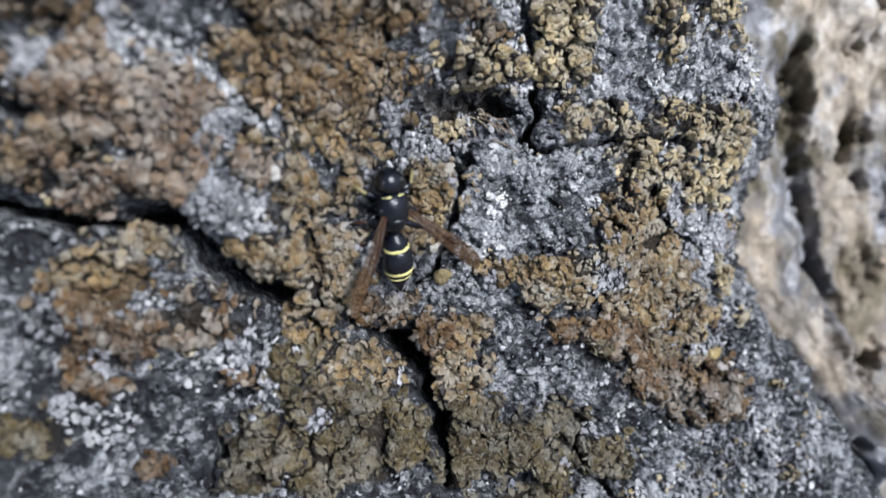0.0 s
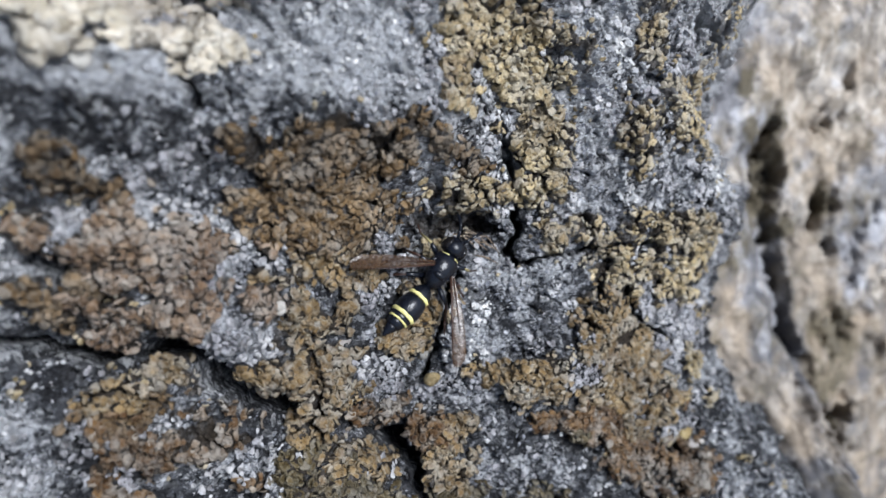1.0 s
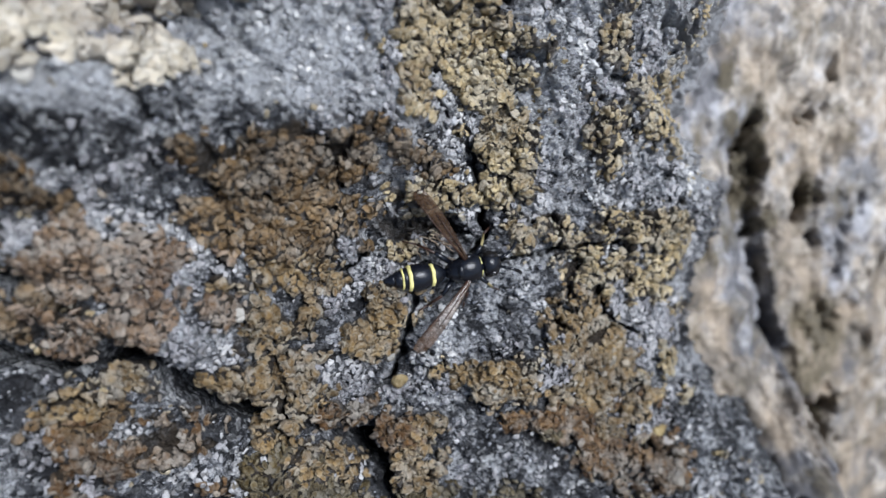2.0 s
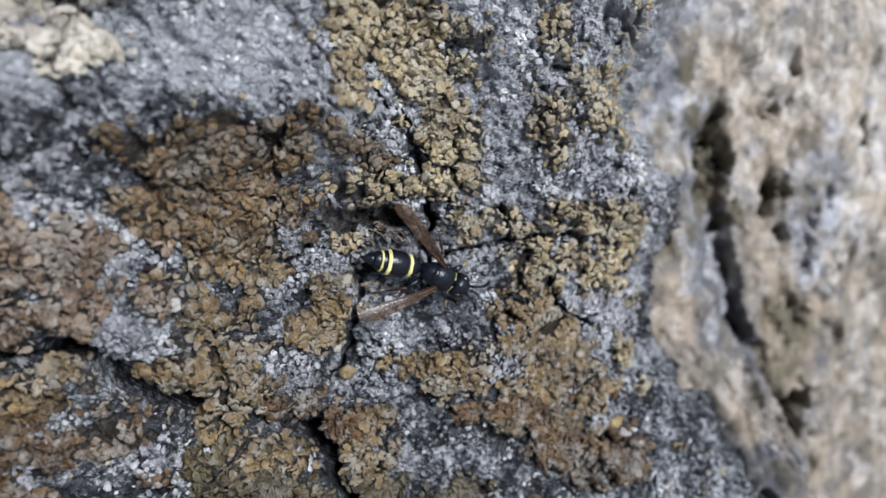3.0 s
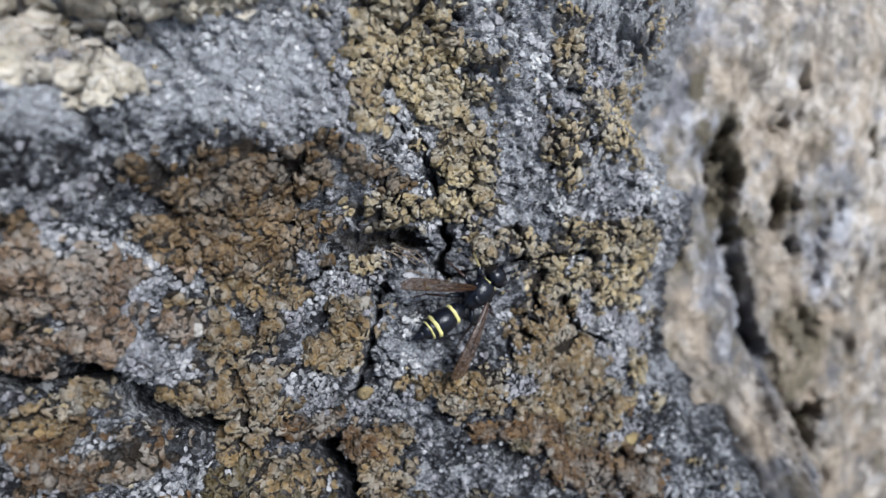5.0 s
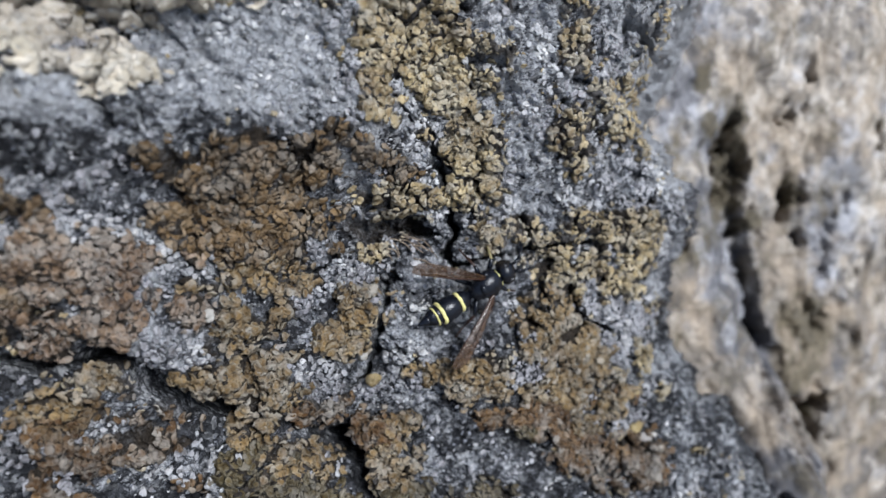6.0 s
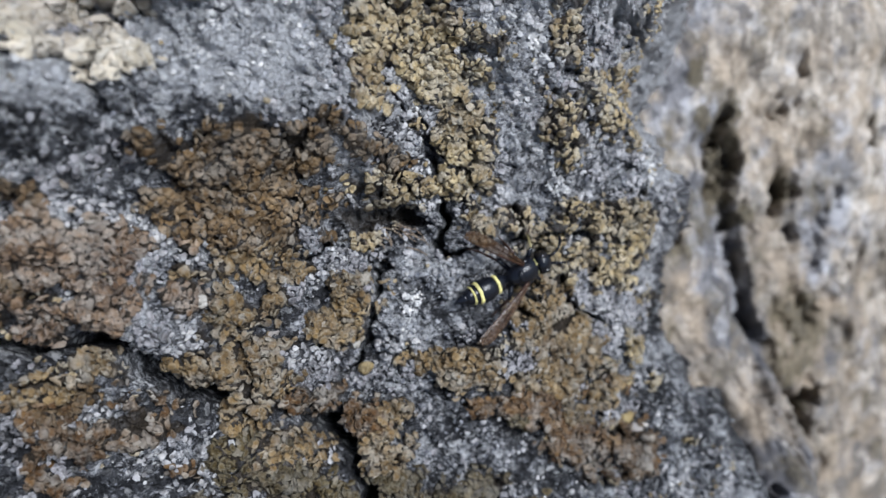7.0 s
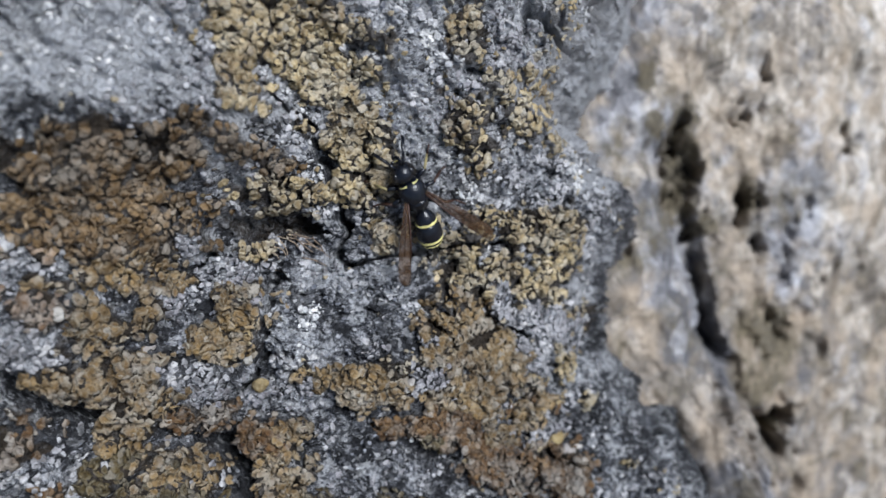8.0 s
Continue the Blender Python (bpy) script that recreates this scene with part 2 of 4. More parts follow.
def to_line(x, z, pts):
    """Distance to a broken line."""
    best = np.full_like(x, 99.0)
    for (ax, az_), (bx, bz) in zip(pts, pts[1:]):
        dx, dz = bx - ax, bz - az_
        s = np.clip(((x - ax) * dx + (z - az_) * dz) / (dx * dx + dz * dz), 0, 1)
        best = np.minimum(best, np.hypot(x - ax - s * dx, z - az_ - s * dz))
    return best


# ---- the stone's form ----
SWELLS = [
    (-2.2, 24.3, 0.9, 0.5, -0.476),
    (-0.7, 24.4, 0.7, 0.4, -0.346),
    (0.1, 24.5, 0.4, 0.4, -0.278),
    (-1.9, 25.1, 0.8, 0.45, 0.920),
    (0.9, 24.8, 0.5, 0.6, 0.427),
    (0.2, 23.3, 0.6, 0.5, 0.519),
    (-0.5, 22.9, 0.6, 0.6, 0.243),
    (1.45, 21.7, 0.7, 0.5, -0.578),
    (-0.15, 21.6, 0.5, 0.5, 0.370),
    (-0.6, 21, 0.5, 0.4, 0.506),
    (-1.75, 22.4, 0.6, 0.5, -0.331),
    (-3.2, 22.3, 0.6, 0.5, 0.443),
    (-2.6, 21.6, 0.6, 0.5, -0.160),
    (3.6, 22.8, 0.7, 0.7, 0.168),
    (1.2, 23.8, 0.6, 0.5, 0.222),
    (2.2, 24.8, 0.8, 0.6, -0.228),
    (-2.9, 23.3, 0.5, 0.4, 0.203),
    (-1.50, 21.34, 0.24, 0.17, 0.30),
    (-0.42, 20.62, 0.16, 0.15, 0.25),
]
# cracks: half width, depth, course
CRACKS = [
    (0.125, 0.9, [(-4.6, 22.5), (-3.63, 22.31), (-3.3, 22.25), (-2.93, 22.10), (-2.53, 22.15), (-2.13, 22.18), (-2.02, 21.98), (-1.92, 21.75), (-1.73, 21.56), (-1.48, 21.52)]),
    (0.13, 0.8, [(-3.2, 23.10), (-3.08, 22.92), (-3.03, 22.76)]),
    (0.02, 0.28, [(0.36, 24.84), (0.51, 24.57), (0.74, 24.40), (0.80, 24.1)]),
    (0.03, 0.40, [(0.80, 24.1), (0.83, 23.88), (0.81, 23.72)]),
    (0.078, 0.62, [(0.81, 23.66), (0.80, 23.58), (0.88, 23.26), (0.92, 22.93)]),
    (0.046, 0.40, [(0.92, 22.90), (1.32, 23.09), (1.75, 23.15), (2.36, 23.12), (2.6, 23.2)]),
    (0.17, 0.22, [(-0.30, 23.28), (-0.04, 23.42), (0.23, 23.48), (0.60, 23.42)]),
    (0.04, 0.35, [(-0.83, 22.84), (-0.71, 22.86), (-0.52, 22.98), (-0.33, 23.13)]),
    (0.026, 0.25, [(0.06, 22.96), (0.23, 22.76)]),
    (0.045, 0.35, [(0.20, 22.87), (0.14, 22.55), (0.11, 22.29), (-0.06, 21.87), (-0.34, 21.54)]),
    (0.028, 0.30, [(-1.16, 22.16), (-0.98, 21.68), (-0.92, 21.3)]),
    (0.085, 0.75, [(-0.90, 21.25), (-0.86, 21.13), (-0.58, 20.97), (-0.43, 20.84), (-0.18, 20.66), (-0.17, 20.3), (-0.1, 20.1), (-0.13, 19.8), (0.0, 19.5)]),
    (0.022, 0.25, [(-1.5, 20.6), (-1.29, 20.79), (-1.04, 20.81)]),
    (0.035, 0.35, [(-1.71, 25.03), (-1.71, 24.85), (-1.72, 24.59), (-1.77, 24.26)]),
    (0.05, 0.40, [(2.94, 25.65), (3.17, 25.58), (3.58, 25.44)]),
    (0.022, 0.22, [(1.95, 22.67), (2.0, 22.13)]),
    (0.03, 0.30, [(2.33, 22.31), (2.53, 22.19), (2.81, 22.06)]),
    (0.06, 0.50, [(1.6, 19.3), (2.08, 18.95), (2.5, 18.8)]),
    (0.024, 0.25, [(-3.08, 20.76), (-2.6, 20.41)]),
    (0.03, 0.30, [(-1.96, 20.2), (-2.07, 19.7)]),
    (0.018, 0.18, [(0.99, 22.0), (0.99, 21.7)]),
]
# the stone's outer edge: x by height
EDGE_Z = [15.0, 18.6, 19.5, 20.4, 21.7, 22.2, 23.1, 23.45, 23.9, 24.4, 24.8, 25.3, 25.9, 28.0]
EDGE_X = [6.2, 5.9, 5.45, 4.75, 3.72, 3.68, 3.92, 4.2, 4.0, 3.5, 3.15, 3.3, 3.6, 4.3]


def face_depth(x, z):
    """The face's large form: how far in it lies."""
    u, v = np.clip(x, -4.5, 7) - 1, np.clip(z, 18, 26.5) - 22.5
    y = 9.778 + 0.778 * u - 0.429 * v - 0.003 * u * u + 0.041 * u * v - 0.074 * v * v
    for sx, sz, wx, wz, a in SWELLS:
        y = y + a * np.exp(-((x - sx) / wx) ** 2 - ((z - sz) / wz) ** 2)
    return y + 0.25 * np.maximum(-4.5 - x, 0) ** 1.5 + 0.3 * np.maximum(z - 27.0, 0) ** 1.5


def crack_depth(x, z):
    wx = x + 0.085 * fbm(x, z, 0.34, 4, 41)
    wz = z + 0.085 * fbm(x, z, 0.34, 4, 47)
    rough = 1 + 0.6 * fbm(x, z, 0.4, 3, 53)
    deep = np.zeros_like(x)
    for half, depth, course in CRACKS:
        d = to_line(wx, wz, course) / (0.78 * half * np.clip(rough, 0.35, 1.7))
        deep = np.maximum(deep, 1.7 * depth * np.exp(-(d ** 3.2)))
    return deep


# ---- where the lichens grow: x, z and half widths of each patch ----
PATCHES = {
    "russet": [(-2.03, 21.52, 0.28, 0.28), (-2.21, 21.26, 0.28, 0.16), (-0.62, 21.25, 0.24, 0.22), (-0.04, 21.07, 0.33, 0.21), (2.92, 20.37, 0.48, 0.38), (3.41, 20.11, 0.38, 0.35), (2.97, 20.98, 0.36, 0.22), (1.42, 21.0, 0.3, 0.15), (1.98, 20.92, 0.32, 0.26), (-1.79, 20.66, 0.13, 0.15), (2.41, 20.33, 0.38, 0.19), (-2.66, 21.17, 0.29, 0.34), (2.9, 20.18, 0.57, 0.26), (-2.87, 20.94, 0.17, 0.19)]
    + [(-2.51, 20.03, 0.12, 0.1)],
    "umber": [(-0.99, 23.7, 0.51, 0.47), (-0.4, 24.06, 0.46, 0.26), (-1.46, 23.49, 0.22, 0.24), (-0.4, 23.5, 0.26, 0.24), (-0.94, 23.32, 0.44, 0.19), (0.39, 24.03, 0.24, 0.18), (-1.21, 23.13, 0.23, 0.16), (-1.52, 23.91, 0.17, 0.12), (0.17, 24.08, 0.18, 0.14), (-1.01, 23.19, 0.29, 0.16), (-3.16, 22.47, 0.12, 0.11), (-2.53, 23.57, 0.23, 0.06), (-2.78, 21.52, 0.30, 0.20), (-2.45, 21.72, 0.2, 0.14), (-3.05, 22.75, 0.25, 0.22), (-0.76, 23.99, 0.4, 0.19), (-2.67, 23.72, 0.17, 0.12)],
    "moss": [(-0.84, 20.75, 0.36, 0.2), (-1.32, 20.85, 0.16, 0.29), (-1.25, 20.47, 0.24, 0.24), (-0.81, 20.46, 0.31, 0.17), (-0.33, 20.16, 0.25, 0.23), (0.24, 20.06, 0.36, 0.27), (1.12, 19.89, 0.6, 0.25), (-1.22, 20.57, 0.23, 0.17), (-0.62, 20.22, 0.42, 0.26), (-0.94, 19.91, 0.51, 0.26), (-1.61, 20.06, 0.36, 0.31), (0.25, 19.75, 0.33, 0.25), (1.03, 19.71, 0.66, 0.38), (0.28, 20.18, 0.36, 0.19)]
    + [(-1.4, 20.81, 0.18, 0.16), (0.97, 19.21, 0.52, 0.19), (-3.22, 20.42, 0.15, 0.19), (1.77, 20.89, 0.29, 0.18), (1.72, 19.56, 0.43, 0.26)],
    "cream": [(-1.9, 25.55, 0.8, 0.3), (-0.95, 25.6, 0.55, 0.2), (-2.45, 24.99, 0.25, 0.25), (-2.09, 24.99, 0.31, 0.29), (-1.73, 25.3, 0.25, 0.2), (-2.2, 25.25, 0.36, 0.13), (-1.25, 25.32, 0.4, 0.07), (-2.46, 24.55, 0.16, 0.13), (-1.62, 24.69, 0.18, 0.17)],
    "brown": [(-2.0, 23.0, 0.26, 0.39), (-2.13, 22.51, 0.27, 0.22), (-1.44, 23.2, 0.17, 0.25), (-1.45, 22.68, 0.18, 0.21), (-1.83, 22.65, 0.15, 0.25), (-2.39, 22.94, 0.27, 0.36), (-2.65, 22.32, 0.27, 0.17), (-2.85, 22.6, 0.14, 0.12), (-2.7, 22.95, 0.22, 0.2), (-3.0, 23.1, 0.2, 0.2), (-2.6, 22.62, 0.2, 0.16)],
    "tan": [(0.95, 21.57, 0.49, 0.24), (2.04, 22.4, 0.32, 0.39), (2.17, 21.87, 0.4, 0.28), (2.39, 21.36, 0.45, 0.29), (2.62, 22.05, 0.31, 0.16), (-0.99, 21.83, 0.33, 0.33), (-1.55, 21.8, 0.26, 0.24), (-1.29, 21.5, 0.26, 0.21), (-2.24, 21.99, 0.24, 0.15), (-1.22, 22.29, 0.22, 0.28), (0.14, 20.61, 0.3, 0.25), (-0.12, 22.52, 0.24, 0.24), (-1.02, 22.84, 0.42, 0.27), (-0.31, 22.16, 0.2, 0.19)]
    + [(0.28, 21.12, 0.25, 0.16), (-0.78, 22.78, 0.21, 0.17), (-0.76, 20.8, 0.46, 0.22), (-1.62, 21.72, 0.2, 0.2), (-1.3, 21.29, 0.21, 0.27), (2.44, 21.68, 0.41, 0.41), (3.01, 20.89, 0.47, 0.33), (-1.08, 22.65, 0.24, 0.22), (-2.67, 21.76, 0.3, 0.13), (1.98, 21.88, 0.24, 0.19), (-0.93, 22.49, 0.17, 0.2)],
    "olive": [(1.19, 23.93, 0.25, 0.64), (1.28, 23.28, 0.22, 0.19), (2.16, 23.18, 0.25, 0.15), (1.7, 23.41, 0.18, 0.13), (0.27, 23.68, 0.43, 0.21), (0.05, 23.19, 0.15, 0.13), (2.38, 24.09, 0.22, 0.24), (2.31, 24.54, 0.18, 0.16), (3.03, 24.52, 0.27, 0.3), (3.21, 23.24, 0.34, 0.34), (2.59, 22.81, 0.46, 0.2), (2.98, 22.62, 0.32, 0.19), (2.02, 22.79, 0.28, 0.14), (0.96, 24.89, 0.44, 0.29)]
    + [(0.3, 24.75, 0.14, 0.46), (0.66, 24.36, 0.12, 0.11), (0.9, 25.24, 0.4, 0.34), (0.97, 24.76, 0.3, 0.22), (0.57, 25.22, 0.21, 0.35), (1.1, 24.19, 0.29, 0.41), (2.32, 25.39, 0.21, 0.32), (2.37, 24.36, 0.27, 0.3), (1.06, 25.71, 0.22, 0.12), (2.91, 24.96, 0.33, 0.24), (3.42, 21.55, 0.16, 0.28), (3.75, 21.1, 0.2, 0.16), (3.3, 22.9, 0.3, 0.2)],
    "white": [(-1.61, 22.43, 0.19, 0.22), (-1.65, 23.14, 0.08, 0.15), (-0.68, 21.94, 0.17, 0.37), (-0.53, 23.13, 0.12, 0.14), (-0.19, 22.88, 0.32, 0.16), (-0.62, 22.6, 0.14, 0.22), (-0.9, 22.15, 0.09, 0.08), (-1.71, 20.95, 0.34, 0.21), (-1.66, 20.64, 0.27, 0.17), (-2.4, 20.93, 0.16, 0.21), (-1.16, 20.26, 0.13, 0.16), (0.58, 24.24, 0.22, 0.27), (0.09, 24.4, 0.17, 0.13), (0.32, 21.72, 0.23, 0.34)]
    + [(-0.09, 21.46, 0.24, 0.24), (-0.54, 21.66, 0.13, 0.26), (3.22, 21.77, 0.43, 0.46), (2.98, 22.32, 0.29, 0.2), (-0.06, 22.7, 0.2, 0.12), (-1.02, 23.45, 0.12, 0.1), (-1.29, 23.05, 0.11, 0.08), (0.71, 24.96, 0.13, 0.08), (-2.38, 21.45, 0.19, 0.17), (-1.69, 22.36, 0.28, 0.23), (-1.78, 22.91, 0.13, 0.2), (-2.78, 23.18, 0.18, 0.17), (-2.82, 20.49, 0.22, 0.2), (-0.57, 19.63, 0.15, 0.16)]
    + [(-2.21, 20.31, 0.17, 0.16), (-3.0, 21.38, 0.13, 0.27), (-2.92, 22.05, 0.16, 0.09), (2.69, 25.39, 0.23, 0.33)],
}
BARE = (
    [(0.84, 22.1, 0.68, 0.26), (0.96, 20.84, 0.83, 0.44), (1.96, 20.0, 0.8, 0.36), (1.82, 24.12, 0.33, 0.62), (2.76, 23.94, 0.45, 0.32), (3.99, 20.99, 0.53, 0.49), (0.55, 21.34, 0.38, 0.28), (3.87, 19.96, 0.61, 0.47), (3.9, 22.83, 0.51, 0.55), (1.94, 24.86, 0.42, 0.31), (-1.78, 21.36, 0.24, 0.17), (0.85, 22.55, 0.36, 0.17), (1.64, 23.64, 0.39, 0.19), (2.43, 24.88, 0.32, 0.22)]
    + [(-2.2, 20.78, 0.24, 0.23), (1.12, 23.06, 0.22, 0.17), (-2.25, 21.72, 0.11, 0.16), (0.38, 23.1, 0.24, 0.16), (1.48, 22.73, 0.39, 0.17), (-1.69, 23.65, 0.21, 0.16), (-2.42, 20.7, 0.32, 0.23), (-0.05, 21.25, 0.36, 0.22), (-3.21, 20.78, 0.2, 0.33), (-3.16, 21.83, 0.21, 0.22), (-2.14, 19.98, 0.21, 0.21), (0.64, 20.96, 0.49, 0.32), (1.3, 20.33, 0.75, 0.39), (-3.29, 20.01, 0.2, 0.19)]
    + [(0.59, 19.39, 0.37, 0.19), (3.59, 21.52, 0.44, 0.44), (3.89, 20.46, 0.55, 0.45), (2.38, 19.54, 0.84, 0.34), (-0.3, 20.58, 0.16, 0.28), (-0.75, 24.81, 0.77, 0.34), (-2.24, 24.16, 0.51, 0.3), (-1.49, 24.24, 0.51, 0.29), (-2.38, 23.81, 0.21, 0.12), (1.77, 25.61, 0.37, 0.43), (1.76, 24.83, 0.38, 0.21), (2.0, 23.85, 0.5, 0.45), (2.88, 24.21, 0.41, 0.39), (0.5, 24.24, 0.2, 0.19)]
)
# dark rock; above z 23, shade painted under the ledge
DARK_AND_SHADED_ROCK = [(-0.95, 24.22, 0.75, 0.16), (-2.6, 24.0, 0.4, 0.25), (-2.03, 23.96, 0.58, 0.21), (-1.74, 21.36, 0.22, 0.31), (1.15, 20.91, 1.27, 0.62), (2.25, 20.27, 1.18, 0.46), (-1.48, 23.77, 0.46, 0.19), (-2.7, 20.75, 0.8, 0.55), (-2.3, 20.0, 0.8, 0.5), (-3.1, 21.9, 0.35, 0.3)]
# light rock; above z 24, the ledge painted paler as if lit from above
LIGHT_AND_LIT_ROCK = [(-0.6, 25.1, 1.2, 0.42), (0.1, 24.75, 0.4, 0.4), (3.9, 21.0, 0.9, 1.0), (3.3, 21.7, 0.5, 0.6), (4.6, 19.9, 0.9, 0.7), (-0.88, 24.87, 1.11, 0.42), (-2.05, 24.34, 0.3, 0.21), (-2.81, 23.25, 0.19, 0.18)]


def inside(x, z, patch):
    px, pz, rx, rz = patch
    return 1 - ((x - px) / rx) ** 2 - ((z - pz) / rz) ** 2


def patch_cover(x, z):
    """Which patch covers each place (-1: none), and how firmly."""
    ragged = 0.45 * fbm(x, z, 0.6, 5, 71, 0.7) + 0.30 * fbm(x, z, 0.22, 3, 73, 0.7)
    own = {kind: 0.42 * fbm(x, z, 0.30, 4, 201 + 7 * k, 0.72) for k, kind in enumerate((*PATCHES, "bare"))}
    best, which = np.full_like(x, -9.0), np.full(x.shape, -1)
    for i, (kind, patch) in enumerate(ALL_PATCHES):
        if patch is None:
            if kind == "white":
                w = 0.85 * fbm(x, z, 0.45, 5, 99, 0.75) - 0.34 + 0.10 * np.exp(-((x + 1.6) / 1.6) ** 2 - ((z - 22.7) / 0.8) ** 2)
            else:
                w = 0.8 * fbm(x, z, 0.42, 5, 171, 0.75) - 0.36 - 0.3 * np.clip((1.0 - x) / 0.5, 0, 1) - 0.25 * np.clip((21.6 - z) / 0.8, 0, 1)
        else:
            w = np.maximum(inside(x, z, (patch[0], patch[1], patch[2] * 1.3, patch[3] * 1.3)), -3) + ragged + own[kind]
            if kind == "brown":
                w = w - 0.10 + 0.35 * fbm(x, z, 0.20, 3, 87)
            if kind == "white":
                w = w - 0.32 + 0.75 * fbm(x, z, 0.15, 3, 77)
        which = np.where(w > best, i, which)
        best = np.maximum(best, w)
    rock = np.full_like(x, -9.0)
    for px, pz, rx, rz in BARE:
        rock = np.maximum(rock, inside(x, z, (px, pz, rx * 1.25, rz * 1.25)) + own["bare"])
    rock = np.maximum(rock, 0.75 * fbm(x, z, 0.36, 4, 333, 0.72) - 0.42 + 0.18 * np.clip(x - 1.0, 0, 1))
    firm = np.minimum(best, 1.3 * (best - rock))
    return np.where(firm > -0.7, which, -1), firm


ALL_PATCHES = [(kind, p) for kind, patches in PATCHES.items() for p in patches] + [("white", None), ("olive", None)]


# ---- meshes ----
def mesh_object(name, verts, faces, mat, smooth=True, parent=None):
    """verts in the plan's units."""
    me = bpy.data.meshes.new(name)
    v = np.c_[np.asarray(verts, float), np.ones(len(verts))] @ np.array(ROOT).T
    me.from_pydata(v[:, :3].tolist(), [], faces.tolist() if hasattr(faces, "tolist") else faces)
    me.materials.append(mat)
    if smooth:
        me.polygons.foreach_set("use_smooth", [True] * len(me.polygons))
    me.update()
    ob = new(name, me)
    ob.parent = parent
    return ob


def attribute(ob, name, values):
    a = ob.data.attributes.new(name, "FLOAT", "POINT")
    a.data.foreach_set("value", np.ascontiguousarray(values, dtype=np.float32))


def spaced(stops, steps):
    """Coordinates that run through the stops, with a step for each stretch."""
    out = [stops[0]]
    for a, b, s in zip(stops, stops[1:], steps):
        n = max(1, round((b - a) / s))
        out += [a + (b - a) * (i + 1) / n for i in range(n)]
    return np.array(out)


def sheet(xs, zs, depth, skirt):
    """A stone's face as a sheet over (x, z), with sides that run back by skirt. Returns verts, faces."""
    X, Z = np.meshgrid(xs, zs)
    Y = depth
    nz, nx = X.shape
    verts = np.stack([X, Y, Z], -1).reshape(-1, 3)
    i = np.arange(nz * nx).reshape(nz, nx)
    faces = np.stack([i[:-1, :-1], i[:-1, 1:], i[1:, 1:], i[1:, :-1]], -1).reshape(-1, 4)
    rim = np.concatenate([i[0, :], i[1:, -1], i[-1, -2::-1], i[-2:0:-1, 0]])
    behind = verts[rim].copy()
    middle = behind.mean(0)
    behind = middle + (behind - middle) * 0.9
    behind[:, 1] = skirt
    j = len(verts) + np.arange(len(rim))
    sides = np.stack([rim, j, np.roll(j, -1), np.roll(rim, -1)], -1)
    return np.concatenate([verts, behind]), np.concatenate([faces, sides])


# ---- the stone ----
XS = spaced([-13.0, -4.6, -3.6, 4.6, 6.6, 8.0], [0.35, 0.05, 0.0165, 0.04, 0.2])
ZS = spaced([11.0, 18.3, 19.2, 25.7, 26.8, 33.0], [0.35, 0.05, 0.0165, 0.04, 0.35])
GX, GZ = np.meshgrid(XS, ZS)
COVER, FIRM = patch_cover(GX, GZ)
DEEP = crack_depth(GX, GZ)
GY = face_depth(GX, GZ)
scaly = np.clip(FIRM * 2.2, 0, 1)
GY = GY - 0.07 * fbm(GX, GZ, 0.9, 3, 3) - 0.055 * fbm(GX, GZ, 0.34, 3, 11)
wx, wz = GX + 0.06 * fbm(GX, GZ, 0.2, 3, 5), GZ + 0.06 * fbm(GX, GZ, 0.2, 3, 7)
bare_rock = 1 - 0.75 * scaly
GY = GY + bare_rock * 0.11 * np.abs(fbm(wx * 0.55 + 0.45 * wz, wz * 1.5, 0.30, 4, 19, 0.62))
grainy = 0.3 + 0.7 * scaly
GY = GY - grainy * (0.034 * cell_domes(wx, wz, 0.17, 23) + 0.022 * cell_domes(wx, wz, 0.085, 29)) - 0.026 * fbm(GX, GZ, 0.07, 2, 31)
kx, kz = GX + 0.05 * fbm(GX, GZ, 0.1, 3, 151), GZ + 0.05 * fbm(GX, GZ, 0.1, 3, 157)
GY = GY - bare_rock * (0.030 * cell_domes(kx, kz * 1.25, 0.12, 57) + 0.022 * cell_domes(kx, kz, 0.06, 59))
GY = GY + bare_rock * 0.05 * np.abs(fbm(wx * 0.5 + 0.2 * wz, wz * 1.8 - 0.35 * wx, 0.11, 3, 69, 0.6))
GY = GY + bare_rock * 0.085 * np.abs(fbm(wx * 0.7 - 0.5 * wz, wz * 1.7 + 0.4 * wx, 0.13, 3, 67, 0.6))
gaps = 0.26 * np.exp(-(cell_joints(wx + 0.12 * fbm(GX, GZ, 0.5, 2, 33), wz, 0.62, 37) / 0.10) ** 2) * (0.25 + 0.75 * scaly) * np.clip(0.6 + fbm(GX, GZ, 0.8, 2, 35), 0, 1)
gaps = gaps + 0.11 * np.exp(-(cell_joints(wx, wz, 0.30, 43) / 0.13) ** 2) * scaly * np.clip(0.7 + fbm(GX, GZ, 0.7, 2, 49), 0, 1)
cushion = scaly * np.where(np.array([k == "white" for k, _ in ALL_PATCHES] + [True])[COVER], 0.35, 1.0)
GY = GY - 0.07 * scaly * cell_domes(wx, wz, 0.6, 39) - 0.085 * cushion * np.clip(cell_domes(wx, wz, 0.27, 45), -0.5, 1) + gaps
edge = np.interp(GZ, EDGE_Z, EDGE_X) + np.interp(GZ, [21.6, 22.4], [0.17, 0.09]) * fbm(GX, GZ, 0.6, 5, 61, 0.65)
past = GX - edge
steep = np.interp(GZ, [18.6, 19.6, 27], [3.0, 6.0, 6.0])
GY = GY + steep * 0.1 * np.logaddexp(0, past / 0.1)
GY = GY + DEEP * (1 + 0.4 * fbm(GX, GZ, 0.14, 3, 149))
